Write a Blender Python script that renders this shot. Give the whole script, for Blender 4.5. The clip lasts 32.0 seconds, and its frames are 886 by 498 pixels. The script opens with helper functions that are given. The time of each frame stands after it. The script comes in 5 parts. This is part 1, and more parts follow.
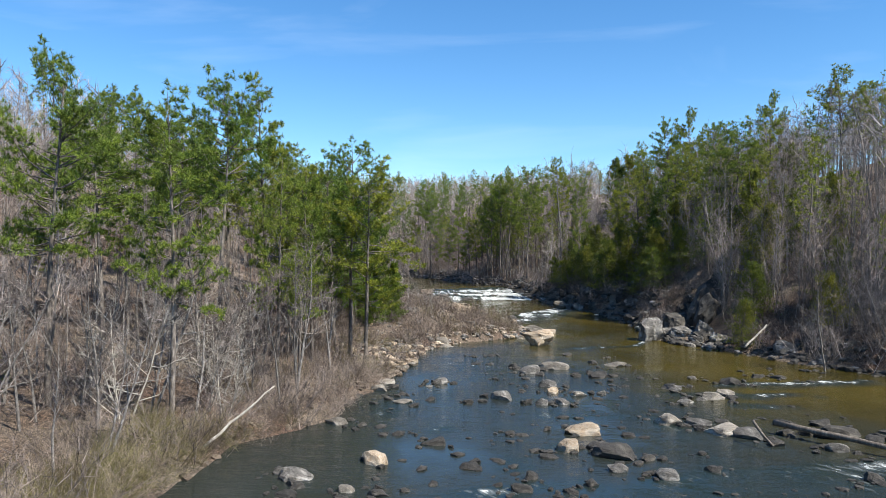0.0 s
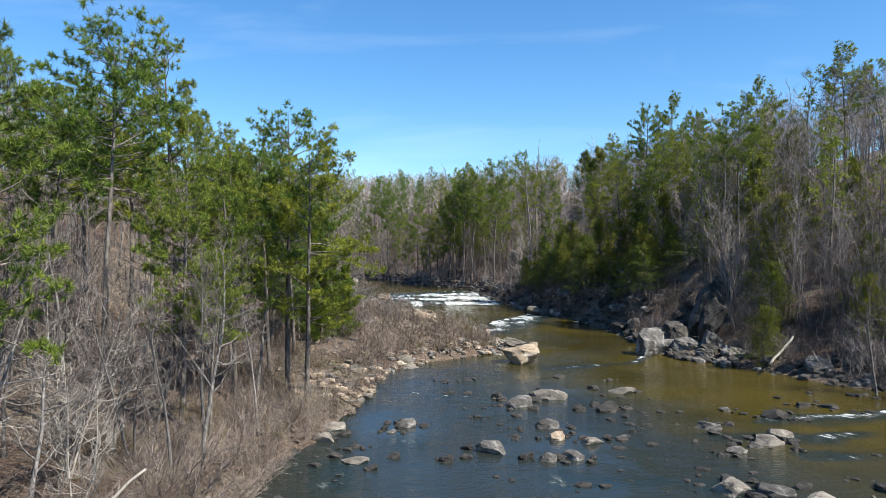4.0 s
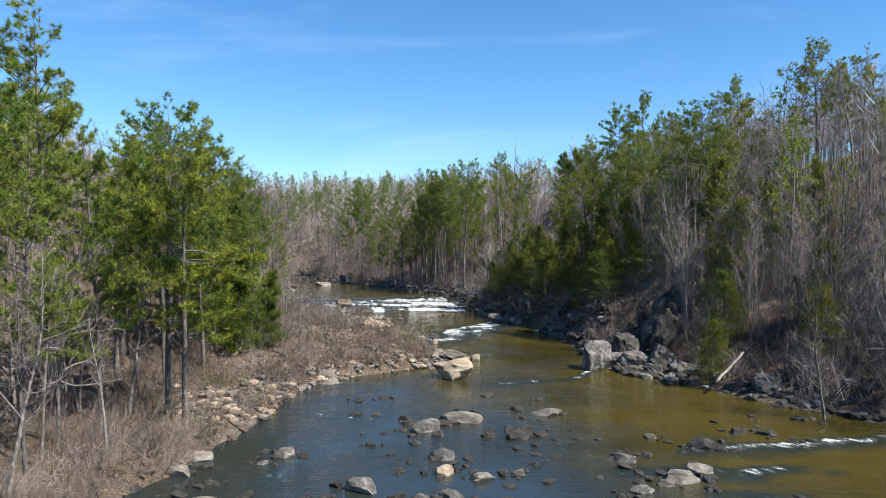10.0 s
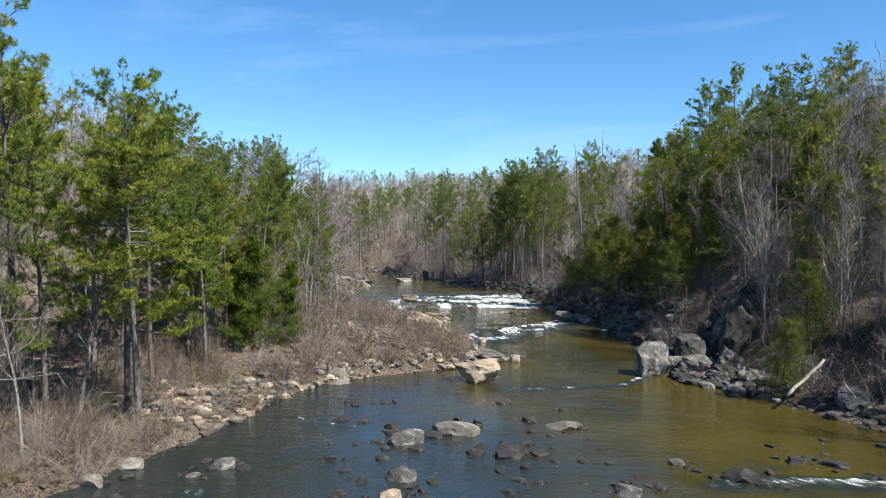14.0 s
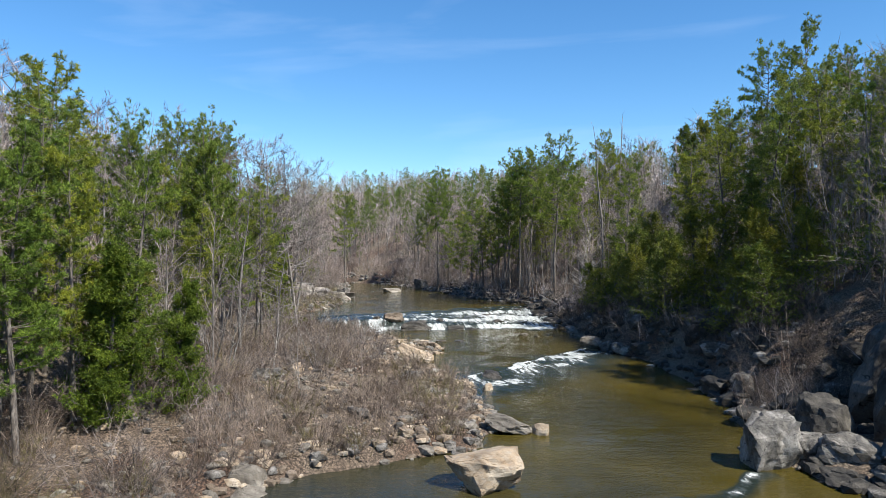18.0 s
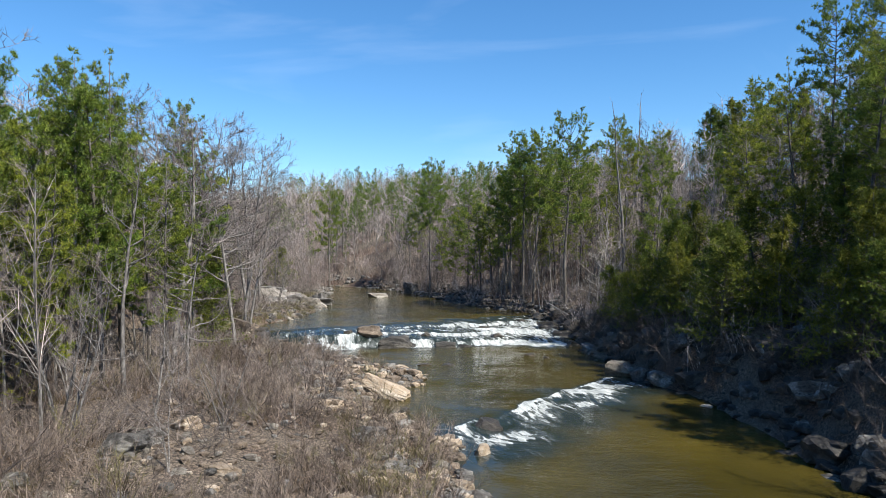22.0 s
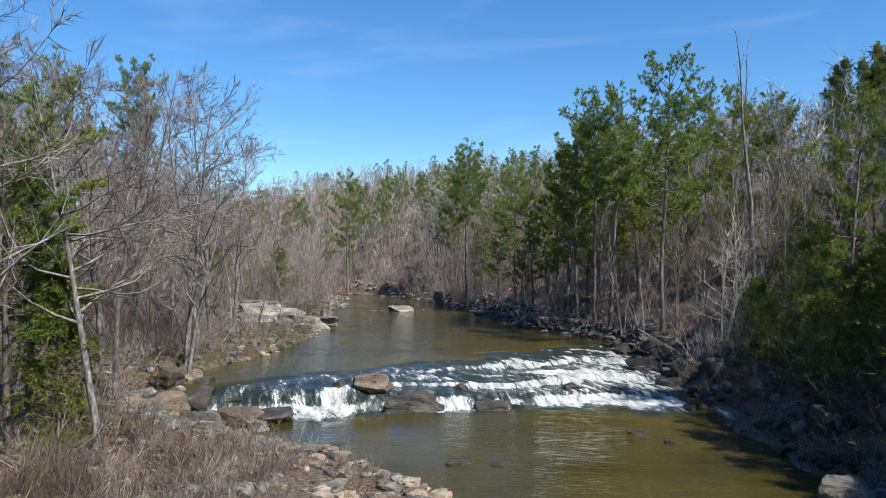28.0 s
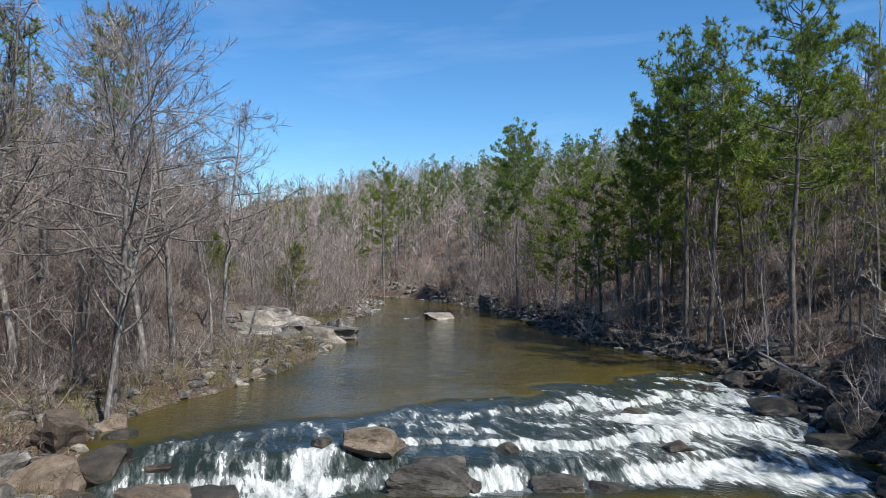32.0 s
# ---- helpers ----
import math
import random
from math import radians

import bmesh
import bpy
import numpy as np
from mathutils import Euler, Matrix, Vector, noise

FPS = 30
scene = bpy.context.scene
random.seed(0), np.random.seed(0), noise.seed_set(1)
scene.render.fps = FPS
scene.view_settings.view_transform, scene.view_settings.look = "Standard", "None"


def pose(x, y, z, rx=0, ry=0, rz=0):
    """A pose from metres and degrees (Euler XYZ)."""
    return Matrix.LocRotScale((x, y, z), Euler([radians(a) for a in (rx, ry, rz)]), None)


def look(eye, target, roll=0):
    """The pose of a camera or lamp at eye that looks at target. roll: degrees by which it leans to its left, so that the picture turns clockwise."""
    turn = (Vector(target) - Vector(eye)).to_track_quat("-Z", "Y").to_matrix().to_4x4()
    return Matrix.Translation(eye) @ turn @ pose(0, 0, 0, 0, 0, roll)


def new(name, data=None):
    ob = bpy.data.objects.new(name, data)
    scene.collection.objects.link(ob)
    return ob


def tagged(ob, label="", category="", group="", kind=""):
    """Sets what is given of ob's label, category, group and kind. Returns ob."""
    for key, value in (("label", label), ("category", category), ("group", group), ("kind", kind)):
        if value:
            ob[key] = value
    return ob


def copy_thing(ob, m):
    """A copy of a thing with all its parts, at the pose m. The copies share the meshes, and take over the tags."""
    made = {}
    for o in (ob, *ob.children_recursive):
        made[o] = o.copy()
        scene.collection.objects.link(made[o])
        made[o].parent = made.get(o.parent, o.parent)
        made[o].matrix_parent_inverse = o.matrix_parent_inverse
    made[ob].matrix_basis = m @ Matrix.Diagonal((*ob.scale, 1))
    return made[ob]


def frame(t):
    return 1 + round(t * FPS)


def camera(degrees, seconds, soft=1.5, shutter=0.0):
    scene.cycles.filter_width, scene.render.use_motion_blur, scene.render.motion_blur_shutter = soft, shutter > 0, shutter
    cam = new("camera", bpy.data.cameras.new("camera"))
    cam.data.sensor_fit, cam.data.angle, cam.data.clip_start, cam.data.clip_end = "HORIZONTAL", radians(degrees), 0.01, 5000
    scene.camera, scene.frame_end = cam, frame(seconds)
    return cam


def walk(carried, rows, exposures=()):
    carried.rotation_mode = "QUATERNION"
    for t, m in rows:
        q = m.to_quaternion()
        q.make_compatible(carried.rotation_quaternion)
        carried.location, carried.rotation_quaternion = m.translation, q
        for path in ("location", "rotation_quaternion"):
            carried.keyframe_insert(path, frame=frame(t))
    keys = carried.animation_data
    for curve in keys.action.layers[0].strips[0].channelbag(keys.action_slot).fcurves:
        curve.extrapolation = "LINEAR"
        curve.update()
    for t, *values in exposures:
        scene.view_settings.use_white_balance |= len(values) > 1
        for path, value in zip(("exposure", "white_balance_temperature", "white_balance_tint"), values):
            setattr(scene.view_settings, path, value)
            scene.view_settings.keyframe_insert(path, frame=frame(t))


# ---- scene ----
cam = camera(64.1, 32.0, soft=0.6)
METRES, EYE, TILT, LEAN, TURN = 113.3, 10.0, 1.15, 1.2, 0.0
ROWS = [
    (0.0, 0.0, 0.0, 0.0, 0.03, -1.1, -1.82),
    (0.5, -0.0012, 0.0118, -0.0004, 0.02, -1.05, -1.82),
    (1.0, -0.0025, 0.0288, -0.0011, 0.01, -1.02, -1.8),
    (1.5, -0.0039, 0.0477, -0.0016, -0.0, -0.96, -1.74),
    (2.0, -0.0052, 0.0657, -0.002, -0.03, -0.98, -1.67),
    (2.5, -0.0059, 0.0821, -0.0026, -1.12, -1.0, -1.61),
    (3.0, -0.0061, 0.0953, -0.0028, -3.37, -0.97, -1.54),
    (3.5, -0.0055, 0.1053, -0.0028, -3.53, -0.98, -1.54),
    (5.5, -0.0037, 0.1394, -0.004, -3.63, -0.88, -1.65),
    (6.0, -0.003, 0.1459, -0.0036, -3.62, -0.66, -1.63),
    (6.5, -0.0015, 0.1471, -0.003, -3.62, -0.76, -1.59),
    (7.0, 0.0028, 0.1478, -0.0026, -3.62, -0.83, -1.48),
    (7.5, 0.0121, 0.1488, -0.0022, -3.62, -0.88, -1.41),
    (8.0, 0.0255, 0.1499, -0.0022, -3.57, -0.85, -1.42),
    (8.5, 0.0392, 0.151, -0.0019, -3.49, -0.78, -1.67),
    (9.0, 0.0445, 0.1507, -0.0014, -3.52, -0.78, -1.84),
    (9.5, 0.0474, 0.1497, -0.0002, -3.51, -0.78, -1.84),
    (10.0, 0.0493, 0.1487, 0.001, -3.5, -0.82, -1.87),
    (10.5, 0.0501, 0.148, 0.002, -3.51, -0.85, -1.88),
    (10.6333, 0.0503, 0.1479, 0.0022, -3.51, -0.86, -1.88),
    (10.8667, 0.0866, 0.1657, -0.0043, 5.64, -1.24, -1.33),
    (11.0, 0.0897, 0.1656, -0.0045, 5.64, -1.25, -1.33),
    (11.5, 0.1013, 0.1655, -0.0052, 5.62, -1.3, -1.35),
    (12.0, 0.1092, 0.1649, -0.0057, 5.65, -1.28, -1.58),
    (12.5, 0.1121, 0.1658, -0.0061, 5.65, -1.36, -1.61),
    (13.0, 0.1123, 0.1728, -0.0061, 5.64, -1.38, -1.64),
    (13.5, 0.1108, 0.1866, -0.006, 5.61, -1.26, -1.63),
    (14.0, 0.1086, 0.2043, -0.0058, 5.56, -1.19, -1.6),
    (14.5, 0.1058, 0.225, -0.0057, 5.52, -1.15, -1.58),
    (16.5, 0.0974, 0.3226, -0.005, 5.37, -0.98, -1.31),
    (17.0, 0.0969, 0.3455, -0.0051, 5.34, -0.95, -1.29),
    (17.5, 0.0966, 0.3669, -0.0055, 5.33, -0.91, -1.27),
    (18.0, 0.0964, 0.3873, -0.0059, 5.31, -0.9, -1.28),
    (18.5, 0.0963, 0.4071, -0.0066, 5.3, -0.9, -1.3),
    (19.0, 0.0964, 0.4265, -0.0077, 5.27, -0.87, -1.33),
    (19.5, 0.0967, 0.4447, -0.0087, 5.26, -0.84, -1.37),
    (20.0, 0.0971, 0.4622, -0.0096, 5.26, -0.81, -1.4),
    (20.5, 0.0969, 0.4792, -0.0103, 5.26, -0.8, -1.42),
    (21.0, 0.0962, 0.4959, -0.0108, 5.26, -0.78, -1.43),
    (21.5, 0.0954, 0.5125, -0.0108, 5.27, -0.79, -1.43),
    (22.0, 0.094, 0.5297, -0.0105, 5.27, -0.77, -1.44),
    (22.5, 0.0919, 0.5469, -0.0101, 5.77, -0.77, -1.46),
    (23.0, 0.089, 0.5636, -0.0103, 6.57, -0.82, -1.44),
    (23.5, 0.0859, 0.5806, -0.0105, 6.69, -0.84, -1.41),
    (24.0, 0.0827, 0.598, -0.0104, 7.07, -0.87, -1.39),
    (24.5, 0.0802, 0.6154, -0.0102, 7.23, -0.89, -1.37),
    (25.0, 0.078, 0.6336, -0.0098, 7.23, -0.9, -1.37),
    (25.5, 0.0765, 0.6525, -0.01, 7.23, -0.88, -1.37),
    (27.5, 0.0698, 0.7352, -0.0097, 7.82, -0.94, -1.12),
    (28.0, 0.0686, 0.7553, -0.0107, 8.16, -0.93, -1.11),
    (28.5, 0.0674, 0.775, -0.0117, 8.16, -0.96, -1.1),
    (29.0, 0.0661, 0.7946, -0.0127, 8.15, -0.97, -1.09),
    (29.5, 0.0642, 0.8137, -0.0135, 9.68, -0.99, -1.09),
    (30.0, 0.0622, 0.8327, -0.0148, 10.51, -1.02, -1.06),
    (30.5, 0.0594, 0.8512, -0.0162, 10.5, -1.02, -1.02),
    (31.0, 0.0566, 0.8688, -0.0173, 10.64, -1.06, -0.96),
    (31.5, 0.0546, 0.8851, -0.0178, 12.26, -1.0, -0.95),
    (32.0, 0.0541, 0.8935, -0.0179, 12.28, -0.91, -0.93),
]
walk(cam, [(t, pose(0, 0, EYE, TILT, LEAN, TURN) @ pose(METRES * x, METRES * y, METRES * z, 90 + pitch, roll, yaw)) for t, x, y, z, yaw, pitch, roll in ROWS],
     exposures=[(0.0, 0.85, 6500, 10), (10.0, 0.85, 6500, 10), (18.0, 0.76, 6450, 10), (25.0, 0.69, 6330, 10), (28.0, 0.62, 6270, 10), (30.0, 0.56, 6230, 10), (32.0, 0.48, 6200, 10)])

# ---- daylight ----
SUN_EL, SUN_AZ = 50.0, 125.0  # degrees; azimuth clockwise from +y
world = bpy.data.worlds.new("sky")
scene.world = world
world.use_nodes = True
wn, wl = world.node_tree.nodes, world.node_tree.links
sky = wn.new("ShaderNodeTexSky")
sky.sky_type, sky.sun_disc = "NISHITA", False
sky.sun_elevation, sky.sun_rotation = radians(SUN_EL), radians(SUN_AZ)
sky.altitude, sky.air_density, sky.dust_density, sky.ozone_density = 400, 1.0, 0.1, 3.5
w_co = wn.new("ShaderNodeTexCoord")
w_map = wn.new("ShaderNodeMapping")
w_map.inputs["Scale"].default_value = (1.2, 1.2, 6.0)
w_map.inputs["Rotation"].default_value = (0.1, 0.25, 0.4)
w_no = wn.new("ShaderNodeTexNoise")
w_no.inputs["Scale"].default_value, w_no.inputs["Detail"].default_value, w_no.inputs["Distortion"].default_value = 1.7, 7.0, 0.6
w_rp = wn.new("ShaderNodeValToRGB")
w_rp.color_ramp.elements[0].position, w_rp.color_ramp.elements[1].position = 0.55, 0.9
w_rp.color_ramp.elements[1].color = (0.16, 0.16, 0.16, 1)
w_mx = wn.new("ShaderNodeMix")
w_mx.data_type = "RGBA"
w_mx.inputs["B"].default_value = (9.0, 9.6, 10.2, 1)
wl.new(w_co.outputs["Generated"], w_map.inputs["Vector"])
wl.new(w_map.outputs["Vector"], w_no.inputs["Vector"])
wl.new(w_no.outputs["Fac"], w_rp.inputs["Fac"])
wl.new(w_rp.outputs["Color"], w_mx.inputs["Factor"])
w_hs = wn.new("ShaderNodeHueSaturation")
w_hs.inputs["Saturation"].default_value = 1.22
w_tn = wn.new("ShaderNodeMix")
w_tn.data_type, w_tn.blend_type = "RGBA", "MULTIPLY"
w_tn.inputs["Factor"].default_value = 1.0
w_tn.inputs["B"].default_value = (0.90, 1.0, 1.03, 1)
wl.new(sky.outputs["Color"], w_hs.inputs["Color"])
wl.new(w_hs.outputs["Color"], w_tn.inputs["A"])
wl.new(w_tn.outputs["Result"], w_mx.inputs["A"])
wl.new(w_mx.outputs["Result"], wn["Background"].inputs["Color"])
wn["Background"].inputs["Strength"].default_value = 0.107
sun = new("sun", bpy.data.lights.new("sun", "SUN"))
sun.data.energy, sun.data.angle, sun.data.color = 5.0, radians(0.6), (1.0, 0.94, 0.83)
az, el = radians(SUN_AZ), radians(SUN_EL)
SUN_WAY = Vector((math.sin(az) * math.cos(el), math.cos(az) * math.cos(el), math.sin(el)))
sun.matrix_world = look(SUN_WAY * 100, (0, 0, 0))


# ---- materials ----
class Mat:
    """A small builder for node materials."""

    def __init__(self, name, rough=0.9):
        self.m = bpy.data.materials.new(name)
        self.m.use_nodes = True
        self.n, self.l = self.m.node_tree.nodes, self.m.node_tree.links
        self.b = self.n["Principled BSDF"]
        self.b.inputs["Roughness"].default_value = rough
        self.co = self.n.new("ShaderNodeTexCoord").outputs["Object"]

    def world(self):
        self.co = self.n.new("ShaderNodeNewGeometry").outputs["Position"]
        return self

    def noise(self, scale, detail=4.0, rough=0.55, stretch=(1, 1, 1), distort=0.0):
        mp = self.n.new("ShaderNodeMapping")
        mp.inputs["Scale"].default_value = stretch
        t = self.n.new("ShaderNodeTexNoise")
        t.inputs["Scale"].default_value, t.inputs["Detail"].default_value = scale, detail
        t.inputs["Roughness"].default_value, t.inputs["Distortion"].default_value = rough, distort
        self.l.new(self.co, mp.inputs["Vector"])
        self.l.new(mp.outputs["Vector"], t.inputs["Vector"])
        return t.outputs["Fac"]

    def flow(self, scale, detail, rough, across, down, turn):
        """Noise drawn out along a current that runs at an angle to the y axis."""
        mp = self.n.new("ShaderNodeMapping")
        mp.vector_type = "TEXTURE"
        mp.inputs["Rotation"].default_value = (0, 0, radians(turn))
        mp.inputs["Scale"].default_value = (1 / across, 1 / down, 1 / down)
        t = self.n.new("ShaderNodeTexNoise")
        t.inputs["Scale"].default_value, t.inputs["Detail"].default_value = scale, detail
        t.inputs["Roughness"].default_value, t.inputs["Distortion"].default_value = rough, 0.45
        self.l.new(self.co, mp.inputs["Vector"])
        self.l.new(mp.outputs["Vector"], t.inputs["Vector"])
        return t.outputs["Fac"]

    def cells(self, scale, stretch=(1, 1, 1)):
        mp = self.n.new("ShaderNodeMapping")
        mp.inputs["Scale"].default_value = stretch
        t = self.n.new("ShaderNodeTexVoronoi")
        t.inputs["Scale"].default_value = scale
        self.l.new(self.co, mp.inputs["Vector"])
        self.l.new(mp.outputs["Vector"], t.inputs["Vector"])
        return t.outputs["Distance"]

    def ramp(self, fac, *stops):
        r = self.n.new("ShaderNodeValToRGB")
        e = r.color_ramp.elements
        while len(e) < len(stops):
            e.new(0.5)
        for el_, (p, c) in zip(e, stops):
            el_.position, el_.color = p, (*c, 1) if isinstance(c, tuple) else (c, c, c, 1)
        self.l.new(fac, r.inputs["Fac"])
        return r.outputs["Color"]

    def mix(self, fac, a, b, how="MIX"):
        x = self.n.new("ShaderNodeMix")
        x.data_type, x.blend_type = "RGBA", how
        for key, v in (("Factor", fac), ("A", a), ("B", b)):
            if isinstance(v, (int, float)):
                x.inputs[key].default_value = v
            elif isinstance(v, tuple):
                x.inputs[key].default_value = (*v, 1)
            else:
                self.l.new(v, x.inputs[key])
        return x.outputs["Result"]

    def random(self, island=False):
        if island:
            return self.n.new("ShaderNodeNewGeometry").outputs["Random Per Island"]
        return self.n.new("ShaderNodeObjectInfo").outputs["Random"]

    def color(self, c):
        self.l.new(c, self.b.inputs["Base Color"])
        return self

    def bump(self, h, strength=0.5, distance=0.05):
        k = self.n.new("ShaderNodeBump")
        k.inputs["Strength"].default_value, k.inputs["Distance"].default_value = strength, distance
        self.l.new(h, k.inputs["Height"])
        self.l.new(k.outputs["Normal"], self.b.inputs["Normal"])
        return self

    def thin(self, c, amount):
        """Lets light through thin leaves."""
        t = self.n.new("ShaderNodeBsdfTranslucent")
        self.l.new(c, t.inputs["Color"])
        x = self.n.new("ShaderNodeMixShader")
        x.inputs["Fac"].default_value = amount
        self.l.new(self.b.outputs["BSDF"], x.inputs[1])
        self.l.new(t.outputs["BSDF"], x.inputs[2])
        self.l.new(x.outputs["Shader"], self.n["Material Output"].inputs["Surface"])
        return self


def rock_material(name, lo, mid, hi, lichen):
    k = Mat(name, 0.85)
    a = k.noise(1.6, 8, 0.66, distort=0.4)
    col = k.ramp(a, (0.38, lo), (0.5, mid), (0.6, hi))
    fine = k.noise(13, 7, 0.75)
    col = k.mix(k.ramp(fine, (0.42, 0.0), (0.66, 0.85)), col, lichen)
    grit = k.noise(46, 4, 0.7)
    col = k.mix(k.ramp(grit, (0.34, 0.55), (0.5, 0.0)), col, lo)
    shade = k.ramp(k.random(), (0.0, 0.6), (1.0, 1.1))
    col = k.mix(1.0, col, shade, "MULTIPLY")
    crack = k.noise(2.6, 6, 0.7, (1, 1, 3.2), 2.2)
    col = k.mix(k.ramp(crack, (0.37, 1.0), (0.42, 0.0)), col, tuple(v * 0.4 for v in lo))
    k.color(col)
    k.bump(k.mix(0.35, k.mix(0.5, crack, fine), grit), 1.0, 0.11)
    return k.m


M_ROCK = rock_material("grey_rock", (0.028, 0.026, 0.023), (0.13, 0.12, 0.107), (0.44, 0.415, 0.38), (0.20, 0.188, 0.168))
M_PALE = rock_material("pale_rock", (0.10, 0.084, 0.066), (0.25, 0.22, 0.18), (0.46, 0.42, 0.36), (0.29, 0.265, 0.225))
M_TAN = rock_material("tan_rock", (0.22, 0.15, 0.09), (0.42, 0.31, 0.20), (0.56, 0.47, 0.36), (0.40, 0.36, 0.30))
# near-black; on the steep bank this colour carries its deep shade as well
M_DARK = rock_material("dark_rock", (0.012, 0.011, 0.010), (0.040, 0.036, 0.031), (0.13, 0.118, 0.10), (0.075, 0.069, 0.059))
M_BROWN = rock_material("brown_rock", (0.06, 0.042, 0.028), (0.17, 0.125, 0.088), (0.30, 0.235, 0.175), (0.20, 0.165, 0.125))
M_WET = rock_material("wet_rock", (0.02, 0.016, 0.012), (0.06, 0.05, 0.038), (0.14, 0.11, 0.085), (0.09, 0.08, 0.06))
M_WET.node_tree.nodes["Principled BSDF"].inputs["Roughness"].default_value = 0.3


def ground_material():
    k = Mat("leaf_litter_soil", 0.95).world()
    big = k.noise(0.12, 5, 0.6)
    mid = k.noise(1.1, 6, 0.65)
    fine = k.noise(9, 6, 0.75)
    leaf = k.ramp(fine, (0.40, (0.014, 0.009, 0.006)), (0.5, (0.075, 0.045, 0.030)), (0.60, (0.22, 0.138, 0.095)))
    straw = k.ramp(fine, (0.40, (0.036, 0.028, 0.020)), (0.5, (0.135, 0.108, 0.079)), (0.60, (0.33, 0.270, 0.205)))
    col = k.mix(k.ramp(big, (0.4, 0.0), (0.62, 1.0)), leaf, straw)
    col = k.mix(k.ramp(mid, (0.52, 0.0), (0.7, 0.8)), col, (0.10, 0.075, 0.055))
    k.color(col).bump(k.mix(0.6, mid, fine), 1.0, 0.25)
    return k.m


def water_material():
    """Murky water that turns white where it breaks (the mesh's own measure of how hard it tumbles)."""
    k = Mat("river_water", 0.06).world()
    deep = k.noise(0.09, 4, 0.55)
    col = k.ramp(deep, (0.35, (0.036, 0.030, 0.007)), (0.55, (0.060, 0.047, 0.009)), (0.75, (0.086, 0.065, 0.0115)))
    # slate run below the bar, the sky's reflection painted in; sandy shallows beside it
    dp = k.n.new("ShaderNodeVectorMath")
    dp.operation = "DOT_PRODUCT"
    dp.inputs[1].default_value = (0.055, 0.026, 0)
    k.l.new(k.co, dp.inputs[0])
    ad = k.n.new("ShaderNodeMath")
    ad.operation = "ADD"
    k.l.new(dp.outputs["Value"], ad.inputs[0])
    k.l.new(k.noise(0.13, 3, 0.5), ad.inputs[1])
    mr = k.n.new("ShaderNodeMapRange")
    mr.inputs["From Min"].default_value, mr.inputs["From Max"].default_value = 2.48, 3.12
    k.l.new(ad.outputs[0], mr.inputs["Value"])
    col = k.mix(mr.outputs["Result"], (0.022, 0.027, 0.024), col)
    k.b.inputs["IOR"].default_value = 1.33
    w1 = k.noise(1.0, 3, 0.55, (0.55, 1.6, 1), 0.5)
    w2 = k.noise(4.5, 3, 0.6, (0.6, 1.5, 1), 0.3)
    patch = k.ramp(k.noise(0.16, 3, 0.5), (0.36, 0.2), (0.66, 1.0))
    h = k.mix(0.35, w1, w2)
    h = k.mix(1.0, h, patch, "MULTIPLY")
    at = k.n.new("ShaderNodeAttribute")
    at.attribute_name = "breaking"
    streak = k.mix(0.42, k.flow(1.0, 6, 0.62, 1.5, 0.42, 24), k.flow(1.0, 6, 0.7, 3.2, 1.1, 30))
    s = k.n.new("ShaderNodeMath")
    s.operation = "ADD"
    k.l.new(at.outputs["Fac"], s.inputs[0])
    k.l.new(streak, s.inputs[1])
    col = k.mix(k.ramp(at.outputs["Fac"], (0.16, 0.0), (0.36, 0.9)), col, (0.014, 0.024, 0.024))
    fac = k.ramp(s.outputs[0], (0.90, 0.0), (1.0, 0.3), (1.18, 1.0))
    foam = k.ramp(k.flow(1.0, 7, 0.72, 2.6, 0.9, 24), (0.36, (0.12, 0.14, 0.13)), (0.49, (0.36, 0.38, 0.37)), (0.62, (0.64, 0.66, 0.65)))
    k.color(k.mix(fac, col, foam))
    k.l.new(k.ramp(fac, (0.0, 0.06), (1.0, 0.6)), k.b.inputs["Roughness"])
    k.bump(k.mix(fac, h, streak), 0.6, 0.26)
    return k.m


def bark_material(name, lo, mid, hi, up=3.0):
    k = Mat(name, 0.92)
    a = k.noise(7, 6, 0.65, (1, 1, 1 / up))
    col = k.ramp(a, (0.3, lo), (0.5, mid), (0.7, hi))
    col = k.mix(1.0, col, k.ramp(k.random(), (0.0, 0.7), (1.0, 1.2)), "MULTIPLY")
    k.color(col).bump(a, 0.8, 0.04)
    return k.m


def leaf_material(name, lo, mid, hi, let=0.35):
    k = Mat(name, 0.55)
    one = k.ramp(k.random(True), (0.0, lo), (0.55, mid), (1.0, hi))
    big = k.noise(0.5, 3)
    col = k.mix(k.ramp(big, (0.35, 0.0), (0.65, 0.6)), one, mid)
    tint = k.ramp(k.random(), (0.0, (0.72, 0.86, 0.8)), (0.5, (1.0, 1.0, 1.0)), (1.0, (1.25, 1.1, 0.8)))
    col = k.mix(1.0, col, tint, "MULTIPLY")
    # clump highlights and self-shading put into the leaf colour as noise
    clump_shading = k.ramp(k.noise(1.5, 3, 0.6), (0.38, (0.52, 0.58, 0.60)), (0.5, (0.95, 0.97, 0.95)), (0.62, (1.38, 1.34, 1.15)))
    col = k.mix(1.0, col, clump_shading, "MULTIPLY")
    k.color(col)
    k.b.inputs["Specular IOR Level"].default_value = 0.25
    k.thin(col, let)
    return k.m


